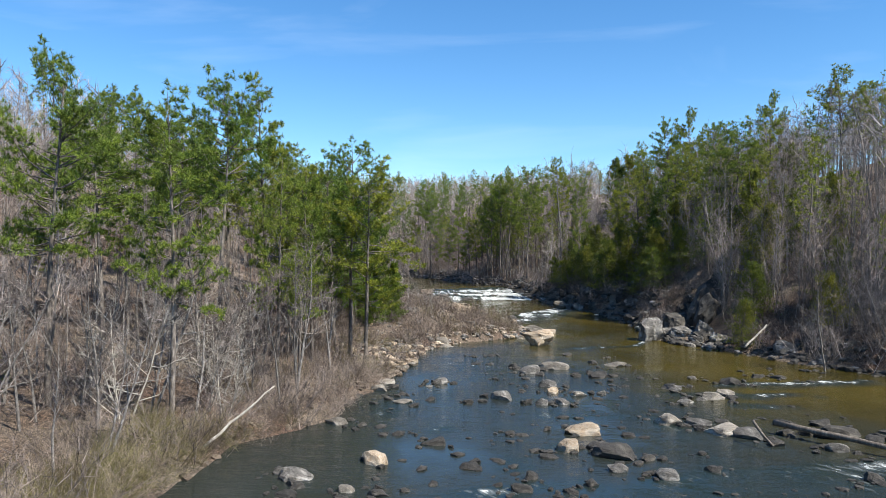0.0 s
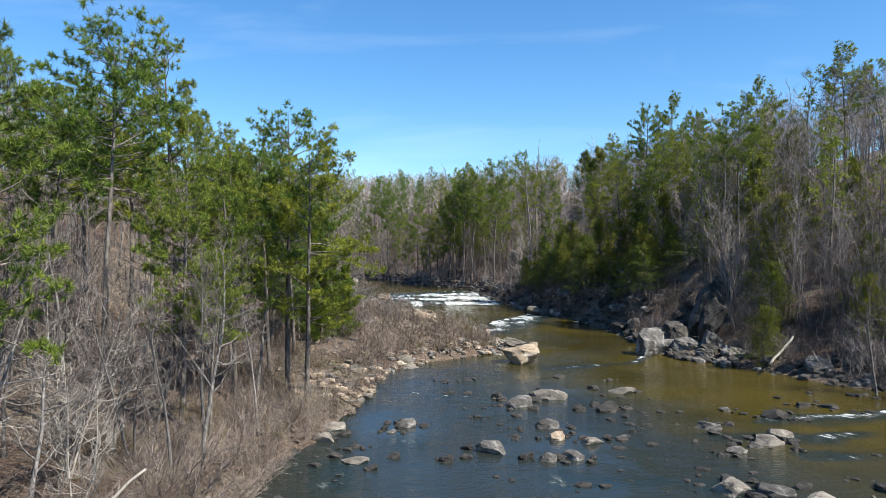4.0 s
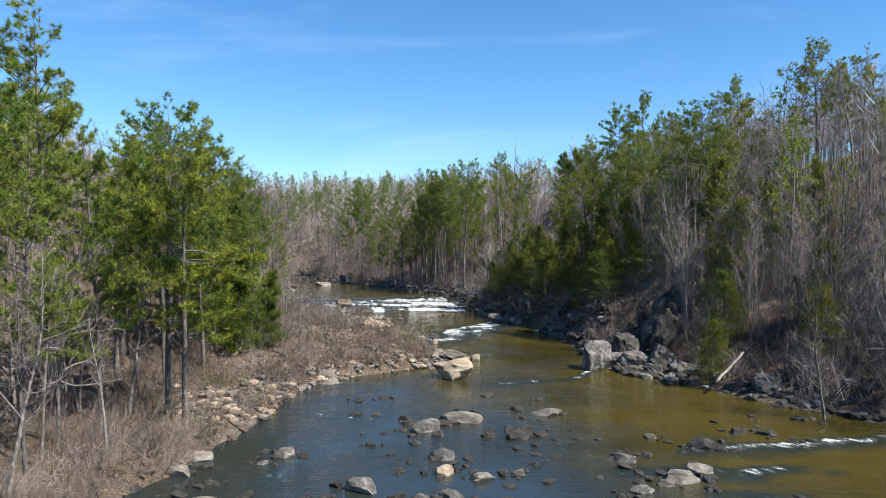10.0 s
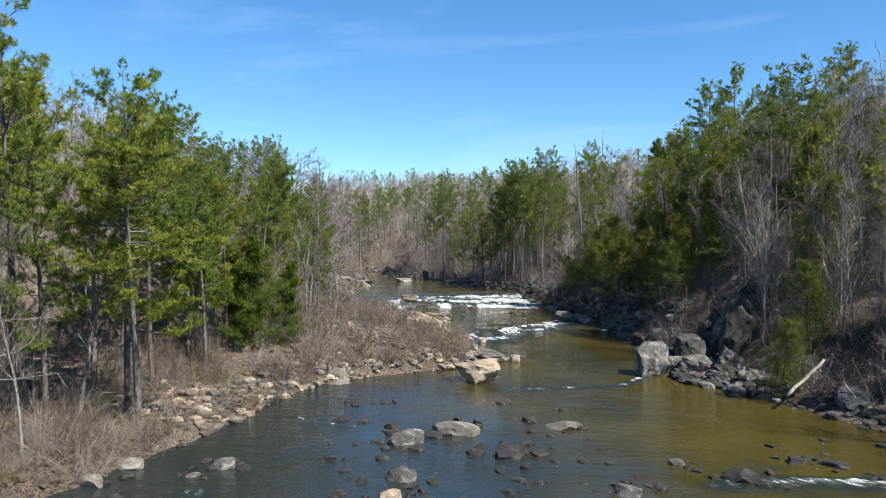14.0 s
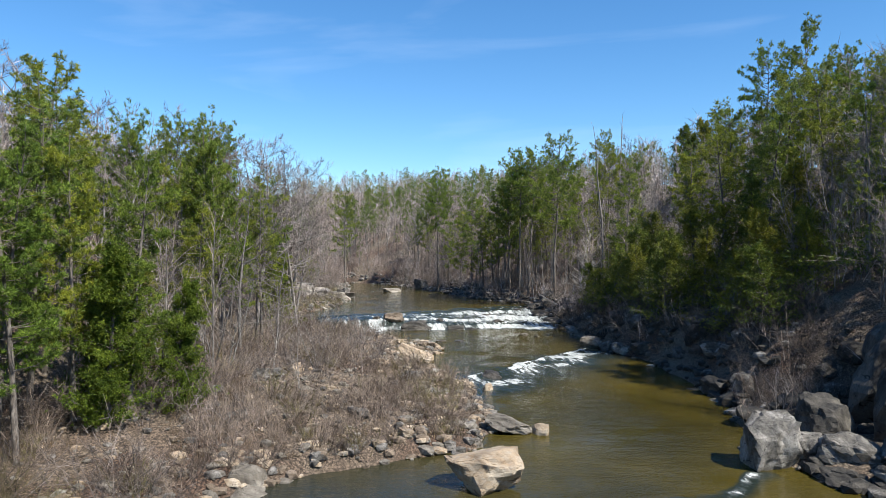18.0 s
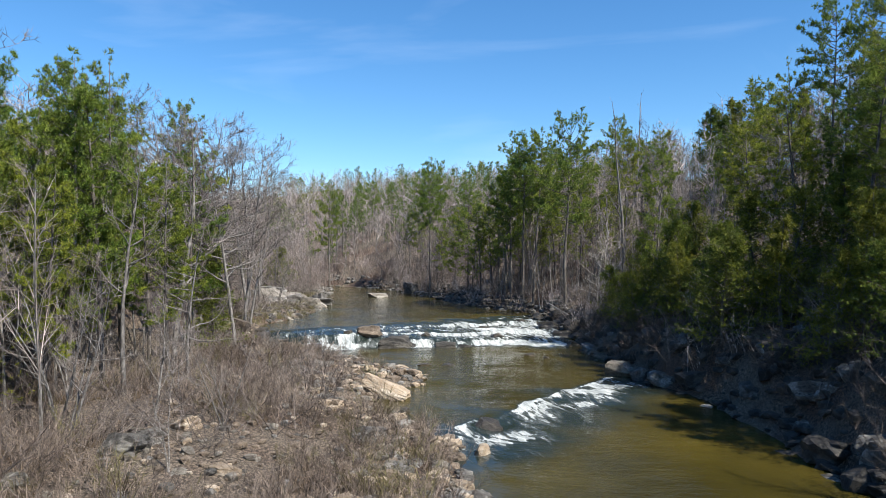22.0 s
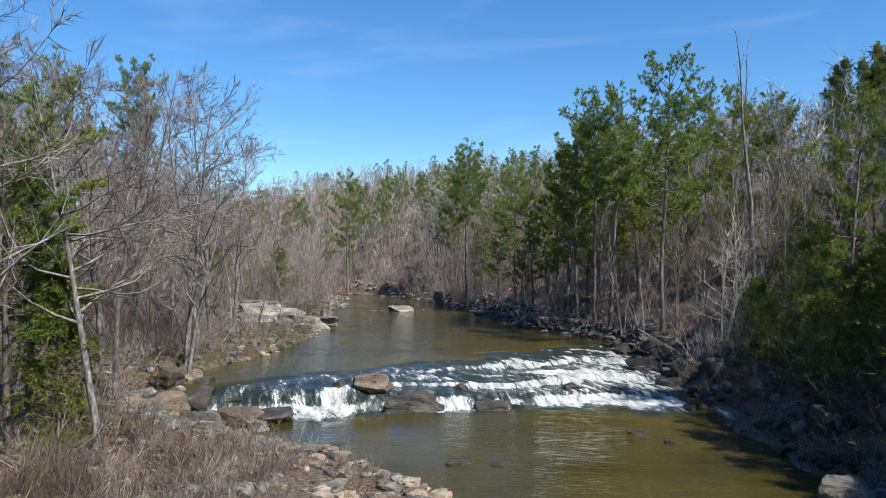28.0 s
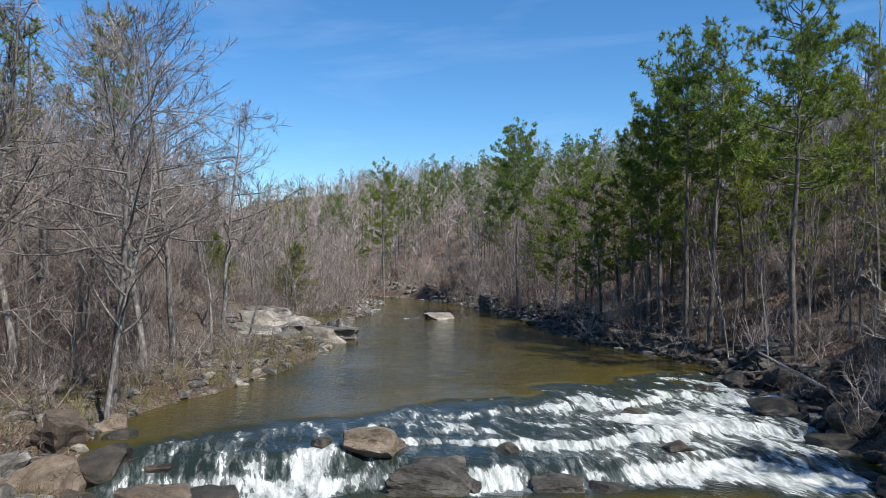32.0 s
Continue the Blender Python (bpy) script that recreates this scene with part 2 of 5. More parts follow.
def twig_material(name, lo, hi):
    k = Mat(name, 0.9)
    col = k.ramp(k.random(True), (0.0, lo), (1.0, hi))
    col = k.mix(1.0, col, k.ramp(k.random(), (0.0, (0.78, 0.74, 0.72)), (1.0, (1.2, 1.2, 1.2))), "MULTIPLY")
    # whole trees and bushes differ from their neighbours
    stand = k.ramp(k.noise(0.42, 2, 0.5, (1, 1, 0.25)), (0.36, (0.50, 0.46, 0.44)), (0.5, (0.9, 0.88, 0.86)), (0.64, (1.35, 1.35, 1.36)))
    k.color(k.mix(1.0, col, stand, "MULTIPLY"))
    return k.m


M_GROUND, M_WATER = ground_material(), water_material()
M_PINEBARK = bark_material("pine_bark", (0.036, 0.031, 0.027), (0.12, 0.104, 0.090), (0.28, 0.25, 0.22))
M_GREYBARK = bark_material("grey_bark", (0.060, 0.053, 0.048), (0.165, 0.152, 0.140), (0.38, 0.355, 0.33))
M_DRIFT = bark_material("weathered_wood", (0.20, 0.18, 0.15), (0.38, 0.35, 0.30), (0.56, 0.53, 0.47), 6.0)
M_DARKWOOD = bark_material("wet_driftwood", (0.05, 0.042, 0.035), (0.12, 0.10, 0.08), (0.22, 0.19, 0.16), 6.0)
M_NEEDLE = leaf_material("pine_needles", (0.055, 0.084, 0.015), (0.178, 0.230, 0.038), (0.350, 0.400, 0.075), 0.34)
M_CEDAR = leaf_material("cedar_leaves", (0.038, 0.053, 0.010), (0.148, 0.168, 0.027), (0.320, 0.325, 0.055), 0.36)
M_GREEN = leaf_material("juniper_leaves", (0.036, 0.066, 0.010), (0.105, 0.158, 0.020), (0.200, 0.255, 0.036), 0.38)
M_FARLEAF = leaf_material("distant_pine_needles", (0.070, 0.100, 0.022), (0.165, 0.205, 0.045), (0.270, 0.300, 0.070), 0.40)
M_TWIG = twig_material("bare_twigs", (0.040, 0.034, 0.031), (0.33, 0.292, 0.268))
# paler copy of the twigs: sunlight on hillside and far woods put into colour
M_LITTWIG = twig_material("lit_bare_twigs", (0.15, 0.128, 0.118), (0.48, 0.425, 0.392))
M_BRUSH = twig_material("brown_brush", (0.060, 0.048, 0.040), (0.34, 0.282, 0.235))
# darker copy of the brush: the steep bank's shade put into its colour
M_SHADEROOT = twig_material("shade_dark_roots", (0.018, 0.015, 0.013), (0.17, 0.14, 0.12))
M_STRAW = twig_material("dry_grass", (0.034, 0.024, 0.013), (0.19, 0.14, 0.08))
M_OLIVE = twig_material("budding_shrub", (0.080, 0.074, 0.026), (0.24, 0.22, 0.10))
M_SIDING = bark_material("white_siding", (0.62, 0.62, 0.60), (0.74, 0.74, 0.72), (0.80, 0.80, 0.78), 0.2)
M_ROOF = bark_material("shingle_roof", (0.10, 0.10, 0.10), (0.16, 0.155, 0.15), (0.24, 0.235, 0.23))

# ---- the lie of the land ----
LEFT_Y = [-400, -60, 0, 28, 36, 41, 50, 56, 60, 66, 70, 74, 76, 79, 84, 89, 95, 97, 105, 109, 113, 117, 119, 121, 124, 128, 134, 145, 162, 171, 188, 205, 216, 228, 244, 270, 310, 380, 460]
LEFT_X = [-10, -14, -13, -11.4, -10.2, -6.6, -5.3, -3.6, -2.6, -1.4, -0.8, 1.5, 5.0, 9.6, 10.2, 9.4, 8.4, 2.6, 2.6, 4.6, 4.4, 0.2, -5.5, -9.5, -13.2, -15.0, -15.0, -13.8, -15.7, -20.0, -22.6, -26, -34, -48, -66, -92, -126, -180, -260]
RIGHT_Y = [-400, -60, 0, 30, 50, 58, 62, 68, 72, 76, 80, 87, 99, 105, 108, 112, 120, 133, 143, 152, 158, 168, 181, 191, 204, 214, 226, 240, 264, 304, 376, 460]
RIGHT_X = [52, 48, 45, 43, 39.5, 36.3, 32.8, 29.8, 27.0, 24.2, 23.0, 24.5, 24.4, 23.2, 22.2, 20.4, 18.6, 17.6, 15.4, 13.2, 9.2, 3.4, -1.7, -6.0, -13.0, -21.0, -36, -54, -82, -116, -170, -240]
LEVEL_Y = [-400, 40, 62, 74, 82, 100, 110, 124, 300, 500]
LEVEL_Z = [-0.6, -0.05, 0.05, 0.2, 0.45, 0.5, 0.52, 0.54, 0.6, 0.7]
# main fall: brink and foot, across the river from bank to bank
BRINK_X = [-20, -13.5, -9, -5.8, -0.3, 5.5, 12.7, 20]
BRINK_Y = [124.5, 126.6, 130.5, 133.0, 139.5, 145.5, 151.5, 156]
FOOT_X = [-20, -13.3, -9, -5.5, -3, 1.3, 4.9, 9.4, 13, 16.5, 20]
FOOT_Y = [122.0, 124.0, 125.0, 126.2, 127.2, 128.2, 129.4, 131.6, 133.4, 132.0, 132.0]
TOP_LEVEL = 2.3


def smooth(a, b, v):
    u = np.clip((v - a) / (b - a), 0, 1)
    return u * u * (3 - 2 * u)


def hash_noise(x, y, s):
    """Soft value noise, 0 to 1, with a cell of s metres."""
    u, v = np.asarray(x, float) / s, np.asarray(y, float) / s
    i, j = np.floor(u), np.floor(v)
    fu, fv = u - i, v - j
    fu, fv = fu * fu * (3 - 2 * fu), fv * fv * (3 - 2 * fv)

    def h(a, b):
        w = np.sin(a * 127.1 + b * 311.7 + s * 74.7) * 43758.5453
        return w - np.floor(w)
    return (h(i, j) * (1 - fu) + h(i + 1, j) * fu) * (1 - fv) + (h(i, j + 1) * (1 - fu) + h(i + 1, j + 1) * fu) * fv


def falls_run(x, y):
    """How far up the falls a place lies: metres from the foot, and the share of the way to the brink."""
    wave = (hash_noise(x, y * 0 + 3, 2.3) - 0.5) * 1.6 + (hash_noise(x, y * 0 + 9, 0.8) - 0.5) * 0.5
    foot, brink = np.interp(x, FOOT_X, FOOT_Y) + wave, np.interp(x, BRINK_X, BRINK_Y) + wave * 0.6
    u = (y - foot) / np.maximum(brink - foot, 0.5)
    return y - foot, u + ((hash_noise(x, y, 2.6) - 0.5) * 0.42 + (hash_noise(x, y, 1.1) - 0.5) * 0.16) * smooth(0.05, 0.3, u) * (1 - smooth(0.9, 1.2, u))


def water_z(x, y):
    x, y = np.asarray(x, float), np.asarray(y, float)
    base = np.interp(y, LEVEL_Y, LEVEL_Z)
    lip = (y - 94.6 - 1.63 * (x - 6.9)) * 0.52 + (hash_noise(x, y, 1.9) - 0.5) * 0.9
    base = base + 0.26 * smooth(-1.1, 0.5, lip) * smooth(84, 94, y)
    s, u = falls_run(x, y)
    first = np.interp(x, [-13, -7, 0, 6, 13], [0.45, 0.72, 0.62, 0.42, 0.3])
    stairs = (smooth(0.22, 0.34, u) + smooth(0.52, 0.66, u) + smooth(0.84, 1.0, u)) / 3
    run = first * smooth(-0.2, np.interp(x, [-8, -6, -3, -1.5, 8, 12], [1.4, 2.4, 2.2, 1.0, 1.2, 2.2]), s) + (1 - first) * stairs
    return base + (TOP_LEVEL - base) * np.clip(run, 0, 1) + np.clip(y - 150, 0, None) * 0.002


def ground_z(x, y):
    x, y = np.asarray(x, float), np.asarray(y, float)
    wob = (hash_noise(x, y, 5.0) - 0.5) * 2.0 + (hash_noise(x, y, 2.1) - 0.5) * 0.9
    xl, xr = np.interp(y, LEFT_Y, LEFT_X) + wob * 0.6, np.interp(y, RIGHT_Y, RIGHT_X) + wob * 0.6
    w = water_z(np.clip(x, -13.5, 14), y)
    dl, dr = xl - x, x - xr
    rough = (hash_noise(x, y, 1.3) - 0.5) * 0.35 + (hash_noise(x, y, 3.7) - 0.5) * 0.5
    # river bed
    bed = w - 0.25 - 0.7 * smooth(0, 4, -np.maximum(dl, dr)) + rough * 0.3
    # left bank: low stony bar and wooded flat, then a hill
    flat = 0.55 * smooth(0, 2.2, dl) + 0.9 * smooth(3, 14, dl) + 0.02 * np.clip(dl, 0, 60)
    hill_l = np.interp(y, [0, 60, 100, 130], [0.36, 0.40, 0.50, 0.62]) * np.clip(dl - np.interp(y, [0, 60, 100, 130, 170, 260], [24, 20, 22, 12, 10, 30]), 0, None)
    hill_l = 27 * (1 - np.exp(-hill_l / 27)) + (hash_noise(x, y, 60) - 0.5) * 7 * smooth(20, 60, dl)
    left = w + flat + hill_l + rough * smooth(0, 1.5, dl)
    # right bank: rocky foot, then a steep hillside
    steep = np.interp(y, [0, 60, 78, 100, 125, 145, 160, 200, 300], [0.56, 0.6, 0.72, 0.66, 0.55, 0.42, 0.40, 0.36, 0.25])
    foot_r = np.interp(y, [0, 50, 68, 74, 84, 92, 100, 120, 140, 155, 200], [0.8, 0.8, 0.7, 0.7, 0.8, 2.2, 2.2, 1.6, 1.0, 0.5, 0.5])
    bench = np.interp(y, [62, 69, 75, 83, 90], [0, 2.5, 4.6, 5.2, 0])
    up = foot_r * smooth(0, 2.5, dr) + steep * np.clip(dr - 1.2 - bench, 0, None)
    up = np.where(up > 12, 12 + 17 * (1 - np.exp(-(up - 12) / 17)), up)
    up = up + (hash_noise(x, y, 45) - 0.5) * 6 * smooth(15, 50, dr)
    right = w + up + rough * 1.3 * smooth(0, 1.5, dr)
    z = np.where(dl > 0, left, np.where(dr > 0, right, bed))
    # distant ridges
    far = smooth(240, 520, y) * (13 + 9 * hash_noise(x, y, 170)) + smooth(500, 1500, y) * 12 * hash_noise(x, y, 400)
    wide = smooth(150, 600, np.abs(x)) * (hash_noise(x, y, 220) * 12 - 4)
    return z + far + wide



# ---- mesh builders ----


def mesh_of(name, V, F, mat, smooth_faces=False):
    """A mesh from arrays of corners and triangles."""
    V, F = np.asarray(V, np.float32), np.asarray(F, np.int32)
    me = bpy.data.meshes.new(name)
    k = F.shape[1]
    me.vertices.add(len(V))
    me.vertices.foreach_set("co", V.ravel())
    me.loops.add(F.size)
    me.loops.foreach_set("vertex_index", F.ravel())
    me.polygons.add(len(F))
    me.polygons.foreach_set("loop_start", np.arange(0, F.size, k, dtype=np.int32))
    me.polygons.foreach_set("use_smooth", np.full(len(F), smooth_faces))
    me.update(calc_edges=True)
    me.materials.append(mat)
    return me


def child(name, me, parent, label=""):
    ob = new(name, me)
    ob.parent = parent
    return tagged(ob, label)


def join(parts):
    Vs, Fs, n = [], [], 0
    for V, F in parts:
        Vs.append(V)
        Fs.append(np.asarray(F) + n)
        n += len(V)
    return np.concatenate(Vs), np.concatenate(Fs)


def tube(P, R, sides=6):
    """A tapered round stem along the points P, as triangles."""
    P, R = np.asarray(P, float), np.asarray(R, float)
    T = np.gradient(P, axis=0)
    T /= np.linalg.norm(T, axis=1)[:, None] + 1e-9
    ref = np.where(np.abs(T[:, 2:3]) > 0.9, np.array([[1.0, 0, 0]]), np.array([[0, 0, 1.0]]))
    A = np.cross(T, ref)
    A /= np.linalg.norm(A, axis=1)[:, None] + 1e-9
    B = np.cross(T, A)
    ang = np.arange(sides) * 2 * np.pi / sides
    V = (P[:, None] + R[:, None, None] * (np.cos(ang)[None, :, None] * A[:, None] + np.sin(ang)[None, :, None] * B[:, None])).reshape(-1, 3)
    F = []
    for i in range(len(P) - 1):
        for j in range(sides):
            a, b = i * sides + j, i * sides + (j + 1) % sides
            F += [(a, b, b + sides), (a, b + sides, a + sides)]
    return V, np.array(F)


def spikes(P, D, L, R):
    """Many thin three-sided twigs at once."""
    P, D = np.asarray(P, float), np.asarray(D, float)
    D = D / (np.linalg.norm(D, axis=1)[:, None] + 1e-9)
    ref = np.where(np.abs(D[:, 2:3]) > 0.9, np.array([[1.0, 0, 0]]), np.array([[0, 0, 1.0]]))
    A = np.cross(D, ref)
    A /= np.linalg.norm(A, axis=1)[:, None] + 1e-9
    B = np.cross(D, A)
    L, R = np.broadcast_to(L, (len(P),))[:, None], np.broadcast_to(R, (len(P),))[:, None]
    V = np.stack([P + R * A, P + R * (-0.5 * A + 0.87 * B), P + R * (-0.5 * A - 0.87 * B), P + L * D], 1).reshape(-1, 3)
    i = np.arange(len(P))[:, None] * 4
    F = np.concatenate([i + np.array([[0, 1, 3]]), i + np.array([[1, 2, 3]]), i + np.array([[2, 0, 3]])])
    return V, F


def tufts(rng, P, D, blades, L, W, spread=0.9):
    """Needle sprays: narrow blades fanning out from each point."""
    n = len(P)
    P, D = np.repeat(P, blades, 0), np.repeat(D, blades, 0)
    d = D * 0.55 + rng.normal(size=(n * blades, 3)) * spread
    d /= np.linalg.norm(d, axis=1)[:, None] + 1e-9
    side = np.cross(d, rng.normal(size=d.shape))
    side /= np.linalg.norm(side, axis=1)[:, None] + 1e-9
    Lr = L * rng.uniform(0.6, 1.25, (len(P), 1))
    root = P + d * Lr * 0.08
    V = np.stack([root - side * W * 0.5, root + side * W * 0.5, P + d * Lr + side * W * 0.1], 1).reshape(-1, 3)
    return V, np.arange(len(V)).reshape(-1, 3)


def stem(rng, p, d, L, segs, wander, up=0.0):
    """A wandering line that starts at p towards d."""
    p, d = np.array(p, float), np.array(d, float)
    d /= np.linalg.norm(d)
    P = [p.copy()]
    for _ in range(segs):
        d = d + rng.normal(size=3) * wander + np.array([0, 0, up])
        d /= np.linalg.norm(d)
        p = p + d * L / segs
        P.append(p.copy())
    return np.array(P)


def along(P, u):
    u = u * (len(P) - 1)
    i = min(int(u), len(P) - 2)
    return P[i] + (P[i + 1] - P[i]) * (u - i), P[i + 1] - P[i]


def pine_arrays(seed, h, bare=0.42, full=1.0, boughs=54, lean=0.0, wide=1.0):
    """A pine: a straight bole, boughs in loose whorls that sweep up at their ends, and needle bunches standing on the branchlets."""
    rng = np.random.default_rng(seed)
    top = stem(rng, (0, 0, -0.4), (lean, 0.3 * lean * rng.normal(), 1), h + 0.4, 12, 0.022, 0.02)
    r0 = 0.0095 * h + 0.03
    wood = [tube(top, r0 * (1 - np.linspace(0, 1, 13) ** 1.3 * 0.94), 7)]
    spots, ways, tP, tD, tL, tR = [], [], [], [], [], []
    for k in range(boughs):
        whorl = (k // 4 + 0.5 * rng.random()) / (boughs // 4 + 1)
        u = bare + (0.965 - bare) * min(whorl, 1.0)
        p, t = along(top, u)
        v = (u - bare) / (1 - bare)
        L = h * 0.172 * wide * (0.20 + 0.95 * math.sin(math.pi * min(0.97, 0.30 + 0.62 * v)) ** 0.9) * rng.uniform(0.45, 1.2)
        a = rng.uniform(0, 2 * math.pi)
        rise = -0.05 + 0.75 * v ** 1.3 + rng.normal() * 0.14
        B = stem(rng, p, (math.cos(a), math.sin(a), rise), L, 6, 0.12, 0.07)
        wood.append(tube(B, np.linspace(0.0065 * L + 0.016, 0.009, 7), 4))
        for s in range(max(4, int(L * 5.8 * full))):
            w = rng.uniform(0.26, 1.0) ** 0.75
            q, d = along(B, w)
            d = d / (np.linalg.norm(d) + 1e-9)
            out = rng.normal(size=3) * (1.0, 1.0, 0.22) + d * 0.6 + np.array([0, 0, 0.15])
            out /= np.linalg.norm(out)
            far = (0.22 + 0.20 * L * (1.15 - w)) * rng.uniform(0.5, 1.3)
            tP.append(q), tD.append(out), tL.append(far), tR.append(0.012)
            for g in (1.0, 0.55) if far > 0.45 else (1.0,):
                spots.append(q + out * far * g + rng.normal(size=3) * 0.05)
                ways.append(out * 0.7 + np.array([0, 0, 0.75]))
        for _ in range(2):
            spots.append(B[-1] + rng.normal(size=3) * 0.1)
            ways.append(np.array([0, 0, 0.8]) + B[-1] - B[-2])
    for _ in range(7):
        spots.append(top[-1] + rng.normal(size=3) * (0.2, 0.2, 0.35))
        ways.append(np.array([0, 0, 1.0]))
    # a few dead stubs below the crown
    for _ in range(14):
        p, t = along(top, rng.uniform(0.12, bare))
        a = rng.uniform(0, 6.28)
        tP.append(p), tD.append((math.cos(a), math.sin(a), rng.uniform(-0.3, 0.3))), tL.append(rng.uniform(0.5, 2.0)), tR.append(0.02)
    wood.append(spikes(np.array(tP), np.array(tD), np.array(tL), np.array(tR)))
    ways = np.array(ways)
    ways /= np.linalg.norm(ways, axis=1)[:, None] + 1e-9
    leaves = tufts(rng, np.array(spots), ways, 21, 0.30, 0.042, 0.58)
    return join(wood), leaves


def cedar_arrays(seed, h, width=0.3, n=900, blades=7, long=0.22, broad=0.03):
    """A cedar: branches close along the stem, with flat sprays all over them."""
    rng = np.random.default_rng(seed)
    trunk = stem(rng, (0, 0, -0.3), (0, 0, 1), h + 0.2, 8, 0.05, 0.05)
    wood = [tube(trunk, np.linspace(0.014 * h + 0.03, 0.015, 9), 6)]
    spots, ways, boughs = [], [], 76
    for k in range(boughs):
        u = 0.06 + 0.92 * (k + rng.random()) / boughs
        p, _ = along(trunk, u)
        a = rng.uniform(0, 6.283)
        L = h * width * (1.1 - u) ** 0.72 * rng.uniform(0.5, 1.22)
        B = stem(rng, p, (math.cos(a), math.sin(a), 0.1 + 0.55 * u), L, 4, 0.12, 0.04)
        wood.append(tube(B, np.linspace(0.012 + 0.007 * L, 0.008, 5), 3))
        for _ in range(max(4, n // boughs)):
            w = rng.uniform(0.15, 1.0) ** 0.7
            q, d = along(B, w)
            spots.append(q + rng.normal(size=3) * (0.17 * L, 0.17 * L, 0.15))
            ways.append((math.cos(a), math.sin(a), 0.1))
    return join(wood), tufts(rng, np.array(spots), np.array(ways), blades, long, broad, 0.7)


def bare_arrays(seed, h, limbs=15, fine=1.0, spread=1.0, low=0.28, forks=1):
    rng = np.random.default_rng(seed)
    wood, tP, tD, tL, tR = [], [], [], [], []
    for f_ in range(forks):
        out = 0.0 if forks == 1 else 0.28
        a0 = rng.uniform(0, 6.28)
        hh = h * (1 if f_ == 0 else rng.uniform(0.7, 0.95))
        trunk = stem(rng, (0.12 * f_, 0, -0.4), (out * math.cos(a0), out * math.sin(a0), 1), hh + 0.4, 10, 0.06, 0.03)
        r0 = (0.010 * hh + 0.02) / (1 + 0.25 * (forks - 1))
        wood.append(tube(trunk, r0 * (1 - np.linspace(0, 1, 11) * 0.9), 6))
        for k in range(limbs):
            u = low + (0.98 - low) * (k + rng.random()) / limbs
            p, _ = along(trunk, u)
            a = rng.uniform(0, 6.283)
            L = hh * spread * (0.10 + 0.30 * (1 - u) ** 0.7) * rng.uniform(0.7, 1.25)
            B = stem(rng, p, (math.cos(a), math.sin(a), 0.55 / spread ** 2 + rng.normal() * 0.25), L, 5, 0.17, 0.1 / spread)
            wood.append(tube(B, np.linspace(r0 * (1 - u) * 0.55 + 0.012, 0.008, 6), 4))
            for s in range(int(6 * fine) + 1):
                w = rng.uniform(0.2, 1.0)
                q, d = along(B, w)
                d2 = d / np.linalg.norm(d) + rng.normal(size=3) * 0.7 + np.array([0, 0, 0.25])
                L2 = L * 0.42 * (1.25 - w) * rng.uniform(0.6, 1.3) + 0.25
                C = stem(rng, q, d2, L2, 2, 0.2, 0.06)
                tP.append(q), tD.append(C[1] - q), tL.append(np.linalg.norm(C[1] - q) * 1.05), tR.append(0.022)
                tP.append(C[1]), tD.append(C[2] - C[1]), tL.append(np.linalg.norm(C[2] - C[1])), tR.append(0.017)
                for _ in range(int(7 * fine)):
                    v = rng.uniform(0.15, 1.0)
                    q3, d3 = along(C, v)
                    tP.append(q3), tD.append(d3 / (np.linalg.norm(d3) + 1e-9) + rng.normal(size=3) * 0.65 + np.array([0, 0, 0.15]))
                    tL.append(L2 * rng.uniform(0.25, 0.6) + 0.12), tR.append(0.0125)
    return join(wood), spikes(np.array(tP), np.array(tD), np.array(tL), np.array(tR))


def shrub_arrays(seed, h, stems, fine=4, lean=0.35, r=0.01):
    rng = np.random.default_rng(seed)
    P, D, L, R = [], [], [], []
    for _ in range(stems):
        p = rng.normal(size=3) * (0.22 * h, 0.22 * h, 0)
        d = np.array([rng.normal() * lean, rng.normal() * lean, 1.0])
        d /= np.linalg.norm(d)
        l = h * rng.uniform(0.5, 1.1)
        P.append(p - d * 0.1), D.append(d), L.append(l), R.append(r)
        for _ in range(fine):
            u = rng.uniform(0.25, 0.95)
            P.append(p + d * l * u), D.append(d + rng.normal(size=3) * 0.55), L.append(l * rng.uniform(0.15, 0.45)), R.append(r * 0.6)
    return spikes(np.array(P), np.array(D), np.array(L), np.array(R))


def spread_out(kinds, places):
    """Joins turned and scaled copies of arrays: places are rows of kind, x, y, z, turn, size."""
    out = []
    for k, x, y, z, a, s in places:
        V, F = kinds[int(k)]
        c, n = math.cos(a) * s, math.sin(a) * s
        W = np.empty_like(V)
        W[:, 0], W[:, 1], W[:, 2] = V[:, 0] * c - V[:, 1] * n + x, V[:, 0] * n + V[:, 1] * c + y, V[:, 2] * s + z
        out.append((W, F))
    return join(out)


